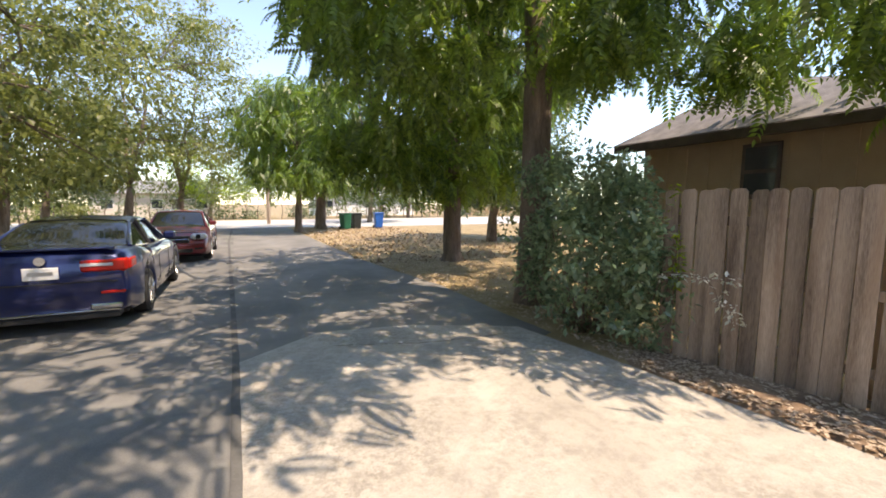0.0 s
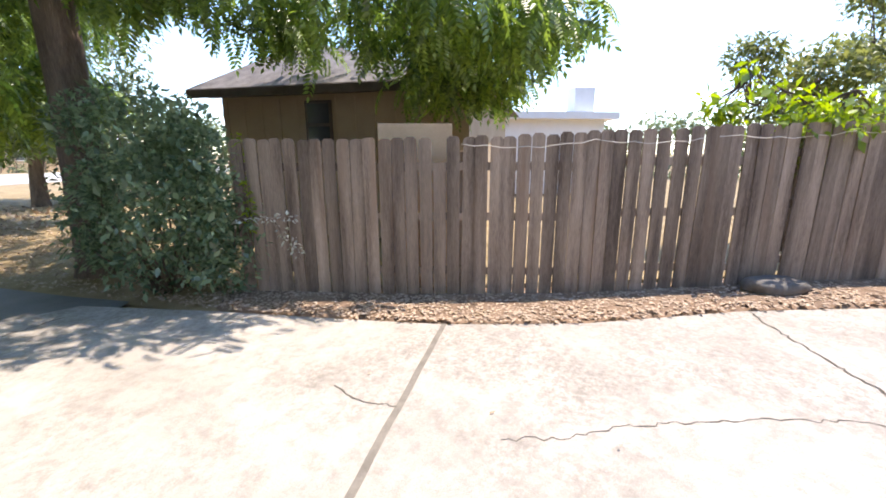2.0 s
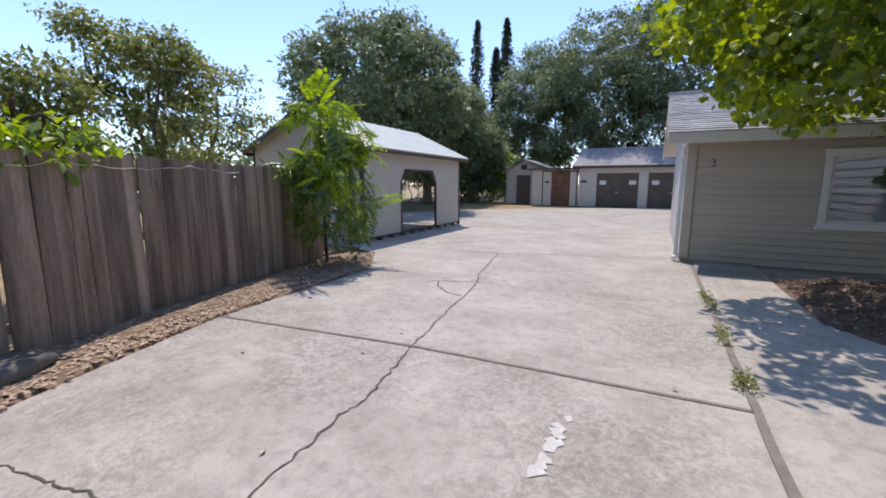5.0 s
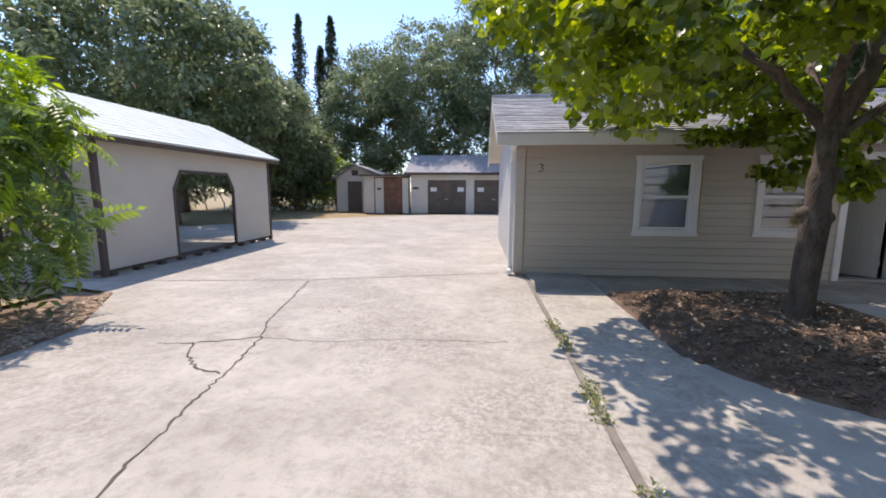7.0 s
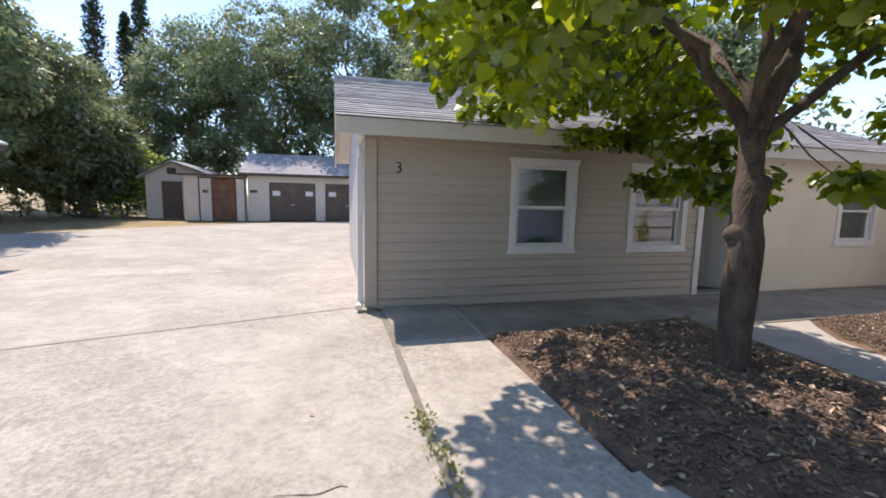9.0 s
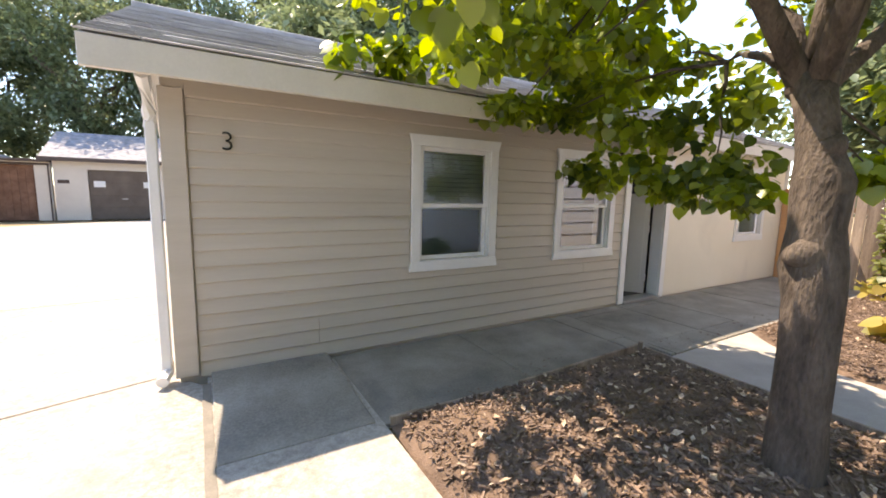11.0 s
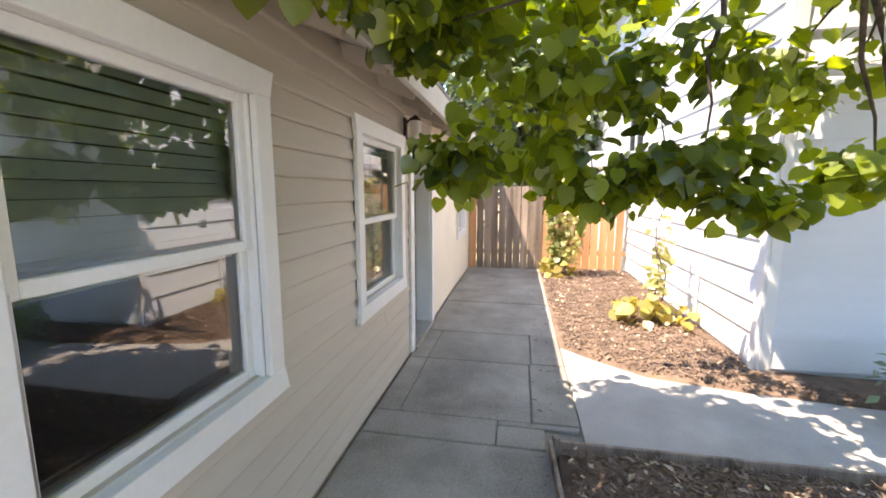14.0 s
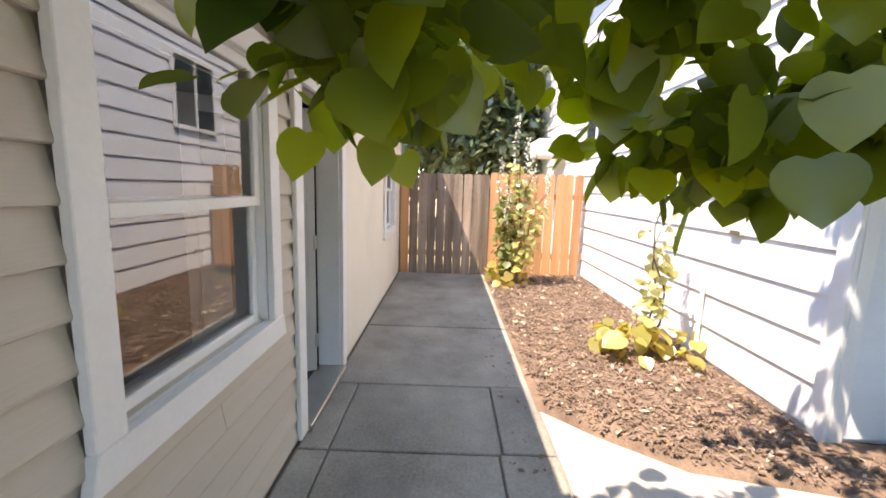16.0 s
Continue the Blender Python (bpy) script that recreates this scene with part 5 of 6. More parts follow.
tree("sapling", (5.62, -7.45, 0.0), [(0, 0, -0.03, 0.035), (0.0, 0.02, 0.6, 0.03), (0.05, 0, 1.6, 0.025), (0.02, 0, 2.6, 0.015)], [((-0.35, 0.2, 1.5), 0.015), ((0.3, -0.3, 1.8), 0.015)],
     [(-0.05, 0, 1.25, 0.8, 0.85, 0.75, 50), (0.0, 0, 2.1, 0.6, 0.6, 0.45, 24)], 81, 5, 0.34, "frond", LEAF_SHADE, SMOOTH_BARK, "slim tree-of-heaven sapling with feathery leaves", rad=0.22, droop=0.35, twigs=20)
leaf_cloud("crown", clumps([(0, 0, 2.75, 0.4, 0.4, 0.25, 14), (-0.3, -0.6, 2.3, 0.3, 0.3, 0.25, 10), (-0.5, 0.5, 1.7, 0.3, 0.3, 0.4, 8)], 83), [0.18] * 32, 5, 0.36, "frond", LEAF_LIME, bpy.data.objects["sapling"], 84, 0.2, label="bright yellow-green top leaves")
tree("vine_shrub", (4.85, -3.2, 0.0), [(0.4, 0, 0, 0.03), (0.35, 0, 1.5, 0.02), (0.3, 0, 1.75, 0.012)], [((0.2, -0.4, 2.2), 0.01), ((0.3, 0.7, 2.25), 0.01)],
     [(0.35, 0.1, 1.85, 0.25, 1.1, 0.28, 40), (0.3, 0.9, 2.15, 0.2, 0.4, 0.3, 10)], 85, 12, 0.11, "blade", LEAF_LIME, SMOOTH_BARK, "bright young shoots leaning over the fence top", rad=0.14, droop=0.5, twigs=14, category="shrub")

# trees behind the fence and round the yard
for (x, y, h, w, sd, lf, sz) in ((7.5, -5.7, 4.1, 1.0, 91, LEAF_PALE, 0.075), (6.9, -3.9, 3.1, 0.8, 92, LEAF_PALE, 0.075), (9.0, -7.6, 4.3, 1.3, 93, LEAF_PALE, 0.08)):
    tree("fruit_tree", (x, y, 0), [(0, 0, -0.05, 0.12), (0.05, 0, 1, 0.09), (0, 0, 1.8, 0.07)], [((-0.8, 0.3, h * 0.75), 0.05), ((0.7, -0.4, h * 0.8), 0.05), ((0.1, 0.7, h * 0.7), 0.04)],
         [(0, 0, h * 0.66, w, w, h * 0.3, 70), (0.3, 0.6, h * 0.9, w * 0.4, w * 0.4, h * 0.1, 10)], sd, 120, sz, "blade", lf, BARK, "small garden tree with mixed green and rusty leaves", rad=0.3, droop=0.3, twigs=30, group="garden trees behind the fence", hollow=0.8)
for (x, y, h, w, sd) in ((14.2, -21.0, 10.5, 5.0, 101), (15.5, -29.0, 9.5, 4.2, 103), (21.0, -31.0, 11.0, 5.0, 104), (13.8, -33.5, 6.5, 2.6, 105)):
    tree("ash_tree", (x, y, 0), [(0, 0, -0.05, 0.4), (0, 0, 1.2, 0.3), (0, 0, 3.4, 0.24)], [((-2.4, 0.8, h * 0.6), 0.12), ((2.2, -1, h * 0.62), 0.12), ((0.4, 2, h * 0.7), 0.12), ((-0.5, -2, h * 0.66), 0.1)],
         [(0, 0, h * 0.6, w, w, h * 0.38, 300), (0, 0, h * 0.28, w * 0.8, w * 0.8, h * 0.12, 70)], sd, 130, 0.23, "blade", LEAF_OAK, BARK, "large round-headed tree behind the shed", rad=0.8, droop=0.3, twigs=40, group="large trees round the yard")
for (x, y, h, w, sd) in ((-1.5, -37.5, 17.0, 5.0, 111), (5.0, -40.0, 15.5, 5.5, 112), (10.5, -43.0, 14.5, 4.5, 113), (-9.0, -36.0, 15.5, 6.0, 114), (-17, -32, 14, 6.0, 115), (19.5, -41.0, 11.0, 5.0, 116), (-16.5, -9.5, 8.5, 3.4, 117), (-7.0, -23.0, 10.5, 4.2, 118), (-13.5, -20.5, 9.0, 3.6, 119)):
    tree("oak_tree", (x, y, 0), [(0, 0, -0.05, 0.5), (0.1, 0, 1.5, 0.4), (0.3, 0, 4.2, 0.32)], [((-3.0, 0.8, h * 0.6), 0.16), ((2.8, 1, h * 0.66), 0.16), ((0.6, 2.4, h * 0.75), 0.16), ((1.5, -2, h * 0.66), 0.14), ((-1.2, 1.5, h * 0.85), 0.1)],
         [(0, 0, h * 0.62, w, w, h * 0.37, 190), (0, 1.2, h * 0.3, w * 0.9, w * 0.7, h * 0.13, 60)], sd, 170, 0.24, "blade", LEAF_OAK, BARK, "tall dark oak with open crown behind the garages", rad=1.05, droop=0.3, twigs=40, group="oaks behind the garages", hollow=0.9)
for (x, y, h, sd) in ((20.3, -50.0, 20.6, 121), (17.7, -49.3, 17.0, 122), (16.0, -48.0, 19.4, 123)):
    cy = thing("cypress", (x, y, 0), 0, "tall dark columnar cypress", "tree", "row of cypresses")
    part("trunk", tube([(0, 0, -0.05), (0, 0, h * 0.5), (0, 0, h * 0.95)], [0.22, 0.14, 0.03], 9), BARK, cy)
    zs = np.linspace(0.5, h - 0.3, 130)
    ws = 1.0 * np.minimum(1, (h - zs) / (h * 0.35)) ** 0.7 * np.minimum(1, zs / 2 + 0.4)
    r = np.random.default_rng(sd)
    an = r.random(130) * 6.3
    leaf_cloud("crown", np.stack([np.cos(an) * ws * 0.4, np.sin(an) * ws * 0.4, zs], 1), ws * 0.75 + 0.06, 60, 0.22, "tuft", LEAF_DARK, cy, sd, -0.8, 1.2)
# hedges that close the yard
for (x0, y0, x1, y1, h, sd, lf) in ((9.5, -35.5, 30, -30.5, 2.6, 131, LEAF_OAK), (10.5, -34.2, 12.6, -33.0, 4.2, 132, LEAF_LIME), (24, -31, 27, -10, 3.0, 133, LEAF_OAK), (15.0, -20.5, 16.0, -9.5, 3.4, 140, LEAF_OAK), (-45, 49, 45, 49, 4.2, 134, LEAF_OAK), (-14, 33.0, -13, 47, 4, 135, LEAF_PALE), (-13.6, -3.0, -14.2, 28, 4.0, 136, LEAF_PALE), (27, -9, 34, 20, 3.5, 137, LEAF_OAK), (-16.5, -17, -16.5, -2, 4.8, 138, LEAF_OAK), (10, 14.5, 34, 20, 3.2, 139, LEAF_OAK)):
    L = math.hypot(x1 - x0, y1 - y0)
    hd = thing("hedge", ((x0 + x1) / 2, (y0 + y1) / 2, ground_z(0, (y0 + y1) / 2)), math.degrees(math.atan2(y1 - y0, x1 - x0)), "dense green hedge closing the far side of the yard", "hedge")
    n = int(L * 5)
    r = np.random.default_rng(sd)
    c = np.stack([(r.random(n) - 0.5) * L, r.normal(size=n) * 0.5, r.random(n) ** 0.8 * h], 1)
    bm = bmesh.new()
    for k in range(int(L / 1.2)):
        xx = -L / 2 + 0.6 + k * 1.2
        limb(bm, (xx, 0, -0.05), (xx + 0.2, 0.1, h * 0.8), 0.05, 0.02, sd + k, 0.02, 5)
    tagged(part("stem_cluster", bm, BARK, hd), kind="stuff")
    leaf_cloud("foliage", c, np.full(n, 0.7), 80, 0.24, "blade", lf, hd, sd, 0.2, 0.9)


# tall mallows in the mulch bed
def mallow(at, stalks, seed, base_leaves, label):
    m = thing("hollyhock", at, 0, label, "plant", "hollyhocks in the mulch bed")
    rr = random.Random(seed)
    for k, (dx, dy, h) in enumerate(stalks):
        bm = bmesh.new()
        limb(bm, (dx * 0.3, dy * 0.3, 0), (dx, dy, h), 0.011, 0.004, seed + k, 0.0, 7)
        st = part("stalk", bm, SMOOTH_BARK, m)
        cs = [(dx * (0.3 + 0.7 * z / h), dy * (0.3 + 0.7 * z / h), z) for z in np.linspace(0.25, h * 0.72, 16)]
        leaf_cloud("stalk_leaves", cs, [0.13] * 16, 8 if len(stalks) > 2 else 3, 0.075, "heart", LEAF_PALE if k % 3 == 2 else LEAF_PALE_Y, st, seed + 20 + k, 0.5)
        cs = [(dx, dy, z) for z in np.linspace(h * 0.7, h, 12)]
        leaf_cloud("bud_spike", cs, [0.035] * 12, 5, 0.04, "tuft", LEAF_FLOWER, st, seed + 40 + k, 0.0)
    leaf_cloud("base_leaves", clumps([(0, 0, 0.17, 0.42, 0.42, 0.15, base_leaves)], seed), [0.12] * base_leaves, 5, 0.12, "heart", LEAF_YELLOW, m, seed + 60, 0.5, label="large yellowing base leaves")
    return m


mallow((-9.45, -9.0, 0.0), [(0.0, 0.05, 2.5), (0.12, 0.3, 2.1), (-0.1, -0.15, 1.9), (0.2, 0.5, 1.7), (0.05, 0.2, 2.2), (0.1, -0.05, 1.5)], 201, 10, "tall yellowing hollyhock clump by the end fence")
mallow((-6.85, -8.12, 0.02), [(0.0, 0.02, 1.75), (0.02, 0.06, 1.2)], 231, 16, "single hollyhock stalk with yellow and rust base leaves")

# ---- cars ----
def paint(name, colour):
    m = bpy.data.materials.new(name)
    t, b = nodes_of(m)
    ns = t.nodes.new("ShaderNodeTexNoise")
    ns.inputs["Scale"].default_value = 30
    mx = t.nodes.new("ShaderNodeMixRGB")
    t.links.new(ns.outputs["Fac"], mx.inputs["Fac"])
    mx.inputs["Color1"].default_value = (*colour, 1)
    mx.inputs["Color2"].default_value = (*[c * 1.25 for c in colour], 1)
    t.links.new(mx.outputs[0], b.inputs["Base Color"])
    b.inputs["Metallic"].default_value, b.inputs["Roughness"].default_value = 0.35, 0.3
    b.inputs["Coat Weight"].default_value, b.inputs["Coat Roughness"].default_value = 1.0, 0.04
    return m


CAR_GLASS = mat("car_glass", (0.012, 0.014, 0.014), (0.02, 0.022, 0.022), 0.04, 2, 10, 0, spec=1.0)
RED_LENS = mat("red_lens", (0.45, 0.015, 0.012), (0.55, 0.03, 0.02), 0.15, 6, 40, 0)
CLEAR_LENS = mat("clear_lens", (0.55, 0.56, 0.58), (0.7, 0.7, 0.72), 0.1, 6, 40, 0)
CHROME = mat("chrome", (0.62, 0.62, 0.63), (0.7, 0.7, 0.7), 0.12, 3, 30, 0, metal=1.0)
TYRE = mat("tyre", (0.018, 0.018, 0.018), (0.035, 0.034, 0.033), 0.85, 8, 60, 0.3)
BLUE = paint("dark_blue_paint", (0.01, 0.018, 0.085))
RED = paint("dark_red_paint", (0.16, 0.012, 0.016))


def ramp_of(rows, y):
    for (a, va), (b, vb) in zip(rows, rows[1:]):
        if y <= b:
            t = (y - a) / (b - a)
            t = t * t * (3 - 2 * t)
            return va + (vb - va) * t
    return rows[-1][1]


def loft(rings, close_ends=True):
    bm = bmesh.new()
    rs = [[bm.verts.new(p) for p in r] for r in rings]
    for a, b in zip(rs, rs[1:]):
        for i in range(len(a) - 1):
            bm.faces.new((a[i], a[i + 1], b[i + 1], b[i]))
    if close_ends:
        bm.faces.new(rs[0])
        bm.faces.new(list(reversed(rs[-1])))
    bmesh.ops.recalc_face_normals(bm, faces=bm.faces)
    return bm


def car(at, turn, material, label, L, deck, roof, width, wheels, rear_detail):
    """A saloon, tail at y = 0 and nose at y = L: lofted body with wheel arches, cabin glass, roof, pillars, lamps, wheels."""
    c = thing("car", at, turn, label, "car", "cars parked along the lane")
    hw = width / 2

    def arch(y):
        z = 0.2 if 0.25 < y < L - 0.25 else 0.26
        for w in wheels:
            d = abs(y - w)
            if d < 0.4:
                z = max(z, 0.33 + math.sqrt(0.16 - d * d) * 0.95 - 0.02)
        return z

    ys = sorted({0.0, 0.04, 0.1, L - 0.04, L} | {i * L / 44 for i in range(45)} | {w + d for w in wheels for d in (-0.4, -0.385, -0.3, 0.3, 0.385, 0.4)})
    rings = []
    for y in ys:
        e = min(y, L - y)
        w = hw * (0.86 + 0.14 * min(1, e / 0.5) ** 0.5)
        zt, zb = ramp_of(deck, y), arch(y)
        zb = min(zb, zt - 0.12)
        half = [(w * 0.9, zb), (w * 0.985, zb + 0.04), (w, zb + (zt - zb) * 0.4), (w * 0.985, zb + (zt - zb) * 0.68), (w * 0.95, zt - 0.05), (w * 0.88, zt - 0.005), (w * 0.55, zt + 0.02)]
        rings.append([(x, y, z) for x, z in half] + [(0, y, zt + 0.03)] + [(-x, y, z) for x, z in reversed(half)] + [(-0.0, y, zb)])
    part("body", loft(rings), material, c, smooth=True)
    part("underbody", box((-hw * 0.85, 0.3, 0.16), (hw * 0.85, L - 0.3, 0.5), 0.03), BLACK, c)
    y0, y1 = roof[0][0], roof[-1][0]
    cab, lid = [], []
    for i in range(25):
        y = y0 + (y1 - y0) * i / 24
        zr, zd = ramp_of(roof, y), ramp_of(deck, y)
        k = max(0.0, min(1.0, (zr - zd) / 0.45))
        wt = hw * (0.86 - 0.2 * k)
        half = [(hw * 0.86, zd - 0.02), (wt, max(zr - 0.06, zd - 0.01)), (wt * 0.9, zr - 0.015)]
        cab.append([(x, y, z) for x, z in half] + [(0, y, zr + 0.01)] + [(-x, y, z) for x, z in reversed(half)])
        if k > 0.9:
            h2 = [(wt + 0.006, zr - 0.07), (wt + 0.004, zr - 0.045), (wt * 0.9, zr - 0.003)]
            lid.append([(x, y, z) for x, z in h2] + [(0, y, zr + 0.022)] + [(-x, y, z) for x, z in reversed(h2)])
    part("cabin_glass", loft(cab, False), CAR_GLASS, c, smooth=True)
    part("roof", loft(lid, False), material, c, smooth=True)
    for s in (-1, 1):
        for ya, yb in ((roof[0][0] + 0.02, roof[1][0]), (roof[-1][0] - 0.02, roof[-2][0])):
            za, zb2 = ramp_of(deck, ya), ramp_of(roof, yb)
            part("pillar", tube([(s * hw * 0.86, ya, za), (s * hw * 0.76, (ya + yb) / 2, ramp_of(roof, (ya + yb) / 2) - 0.05), (s * hw * 0.67, yb, zb2 - 0.05)], [0.03, 0.03, 0.03], 8), material, c)
        mid = (y0 + y1) / 2 - 0.1
        part("pillar", tube([(s * hw * 0.865, mid, ramp_of(deck, mid)), (s * hw * 0.67, mid - 0.05, ramp_of(roof, mid) - 0.05)], [0.03, 0.025], 8), BLACK, c)
        part("window_trim", tube([(s * hw * 0.885, y0 + 0.2, ramp_of(deck, y0 + 0.2)), (s * hw * 0.885, mid, ramp_of(deck, mid)), (s * hw * 0.885, y1 - 0.2, ramp_of(deck, y1 - 0.2))], [0.01] * 3, 6), CHROME, c)
        mir = part("mirror", box((s * hw * 1.02 - 0.1, y1 - 0.52, 0.98), (s * hw * 1.02 + 0.1, y1 - 0.36, 1.12), 0.03), material, c)
        for yd in (mid - 0.75, mid + 0.15):
            part("door_handle", box((s * hw * 0.985 - 0.02, yd - 0.1, 0.83), (s * hw * 0.985 + 0.02, yd + 0.1, 0.86), 0.008), CHROME, c)
        for yd in (mid - 1.0, mid, mid + 1.0):
            part("door_seam", box((s * hw * 0.998 - 0.004, yd - 0.004, 0.3), (s * hw * 0.998 + 0.004, yd + 0.004, 0.84)), BLACK, c)
        for w in wheels:
            wh = part("tyre", tube([(s * (hw - 0.23), w, 0.33), (s * (hw - 0.2), w, 0.33), (s * (hw - 0.03), w, 0.33), (s * (hw - 0.0), w, 0.33)], [0.29, 0.33, 0.33, 0.3], 28), TYRE, c)
            part("rim", tube([(s * (hw - 0.08), w, 0.33), (s * (hw - 0.002), w, 0.33), (s * (hw + 0.004), w, 0.33)], [0.22, 0.22, 0.2], 20), METAL, wh)
            for q in range(5):
                a = q * 2 * math.pi / 5
                part("spoke", box((-0.008, -0.03, 0.04), (0.008, 0.03, 0.21), 0.004, pose(s * (hw + 0.009), w, 0.33) @ pose(0, 0, 0, math.degrees(a), 0, 0)), CHROME, wh)
    rear_detail(c, hw, L)
    return c


def blue_tail(c, hw, L):
    for s in (-1, 1):
        lampo = part("tail_lamp", box((s * hw * 0.66 - 0.25, -0.02, 0.78), (s * hw * 0.66 + 0.25, 0.16, 0.95), 0.03), RED_LENS, c)
        part("lamp_bar", box((s * hw * 0.62 - 0.2, -0.03, 0.86), (s * hw * 0.62 + 0.14, -0.018, 0.9), 0.005), CLEAR_LENS, lampo)
        part("lamp_wrap", box((s * hw * 0.93 - 0.035, 0.05, 0.8), (s * hw * 0.93 + 0.03, 0.38, 0.94), 0.02), RED_LENS, lampo)
        part("exhaust_trim", box((s * hw * 0.66 - 0.17, -0.035, 0.3), (s * hw * 0.66 + 0.17, 0.05, 0.37), 0.02), CHROME, c)
        part("reflector", box((s * hw * 0.75 - 0.13, -0.03, 0.5), (s * hw * 0.75 + 0.13, 0.02, 0.535), 0.008), RED_LENS, c)
    part("licence_plate", box((-0.17, -0.04, 0.72), (0.17, -0.02, 0.87), 0.006), WHITE, c, "blank white licence plate")
    part("plate_bar", box((-0.12, -0.043, 0.775), (0.12, -0.0405, 0.82)), METAL, c)
    part("badge", tube([(0, -0.035, 0.95), (0, -0.02, 0.95)], [0.055, 0.06], 16), CHROME, c, "plain chrome badge")
    part("boot_seam", box((-hw * 0.8, -0.022, 0.655), (hw * 0.8, 0.01, 0.668)), BLACK, c)
    part("spoiler", box((-hw * 0.8, 0.0, 1.075), (hw * 0.8, 0.14, 1.1), 0.01), BLUE, c)
    part("bumper_line", box((-hw * 0.82, -0.03, 0.27), (hw * 0.82, 0.03, 0.295), 0.008), CHROME, c)
    part("diffuser", box((-hw * 0.8, -0.01, 0.18), (hw * 0.8, 0.2, 0.265), 0.01), BLACK, c)


def red_nose(c, hw, L):
    for s in (-1, 1):
        lampo = part("headlamp", box((s * hw * 0.72 - 0.2, L - 0.2, 0.66), (s * hw * 0.72 + 0.2, L - 0.0, 0.82), 0.05), CLEAR_LENS, c)
        part("lamp_eye", tube([(s * hw * 0.7, L - 0.01, 0.74), (s * hw * 0.7, L + 0.012, 0.74)], [0.07, 0.06], 14), BLACK, lampo)
        part("fog_lamp", box((s * hw * 0.7 - 0.12, L - 0.1, 0.36), (s * hw * 0.7 + 0.12, L + 0.01, 0.45), 0.03), BLACK, c)
    part("grille", box((-0.42, L - 0.1, 0.56), (0.42, L + 0.02, 0.76), 0.03), BLACK, c)
    part("air_intake", box((-0.5, L - 0.1, 0.28), (0.5, L + 0.015, 0.42), 0.03), BLACK, c)
    part("grille_bar", box((-0.4, L + 0.015, 0.64), (0.4, L + 0.03, 0.68), 0.008), CHROME, c)
    part("bonnet_seam", box((-hw * 0.7, L - 0.28, 0.835), (hw * 0.7, L - 0.27, 0.85)), BLACK, c)


car((-2.66, 6.8, -0.206), 0, BLUE, "dark blue saloon parked with its tail towards the yard", 4.85,
    [(0, 0.98), (0.12, 1.06), (0.6, 1.06), (1.6, 0.98), (3.3, 0.96), (4.3, 0.84), (4.75, 0.66), (4.85, 0.56)],
    [(0.5, 1.05), (1.45, 1.4), (2.1, 1.45), (2.6, 1.43), (3.5, 0.97)], 1.86, (1.02, 3.84), blue_tail)
car((-2.15, 18.0, -0.206), 180, RED, "dark red saloon parked nose towards the yard", 4.55,
    [(0, 0.95), (0.12, 1.03), (0.55, 1.05), (1.5, 0.98), (3.1, 0.96), (4.0, 0.86), (4.45, 0.68), (4.55, 0.56)],
    [(0.5, 1.04), (1.35, 1.39), (2.0, 1.45), (2.45, 1.43), (3.3, 0.97)], 1.78, (0.95, 3.6), red_nose)


# ---- cracks, joints and slabs ----
def ribbon(name, points, w, material, label, category, lift=0.004, jitter=0.02, step=0.045, seed=1):
    rr = random.Random(seed)
    pts = []
    for (xa, ya), (xb, yb) in zip(points, points[1:]):
        d = math.hypot(xb - xa, yb - ya)
        n = max(1, int(d / step))
        for i in range(n):
            t = i / n
            j = jitter if i else jitter * 0.3
            pts.append((xa + (xb - xa) * t + rr.uniform(-j, j), ya + (yb - ya) * t + rr.uniform(-j, j)))
    pts.append(points[-1])
    vs, fs = [], []
    for i, (x, y) in enumerate(pts):
        a, b = pts[max(i - 1, 0)], pts[min(i + 1, len(pts) - 1)]
        dx, dy = b[0] - a[0], b[1] - a[1]
        l = math.hypot(dx, dy) or 1
        k = w / 2 * (rr.uniform(0.45, 1.35) if jitter > 0.005 else 1.0)
        for s in (-1, 1):
            px, py = x - s * dy / l * k, y + s * dx / l * k
            vs.append((px, py, ground_z(px, py) + lift))
        if i:
            fs.append((2 * i - 2, 2 * i - 1, 2 * i + 1, 2 * i))
    ob = raw(name, vs, fs, material)
    return tagged(ob, label, category, kind="structure")


CRACKS = [
    ([(4.06, -2.37), (3.71, -2.37), (2.95, -2.5), (2.26, -2.6), (1.93, -2.83), (1.6, -2.76), (1.22, -2.8), (0.68, -2.97), (0.2, -3.05)], 0.015),
    ([(1.93, -2.83), (1.95, -3.1), (1.97, -3.45), (2.0, -3.62), (1.96, -3.8), (2.08, -4.5), (2.16, -4.82), (2.23, -5.3), (2.29, -5.7), (2.38, -6.2), (2.42, -6.58), (2.55, -7.36), (2.74, -7.88), (2.85, -8.42), (3.13, -9.93)], 0.016),
    ([(2.26, -2.6), (2.28, -2.2), (2.2, -1.6), (2.0, -0.87), (1.84, -0.57), (1.75, -0.19)], 0.007),
    ([(1.22, -2.8), (1.1, -2.4), (1.0, -2.1)], 0.007),
    ([(2.55, -7.36), (2.95, -7.2), (3.2, -7.12), (3.45, -7.1)], 0.014),
    ([(3.14, -7.15), (3.0, -6.9), (2.74, -6.63), (2.45, -6.53)], 0.018),
    ([(2.55, -7.36), (2.03, -7.3), (1.75, -7.29), (1.31, -7.41), (0.92, -7.43), (0.08, -7.44)], 0.007),
    ([(2.09, 1.05), (1.94, 0.75), (1.94, 0.51)], 0.012),
    ([(0.5, 4.9), (1.6, 4.5), (2.6, 4.4)], 0.014),
]
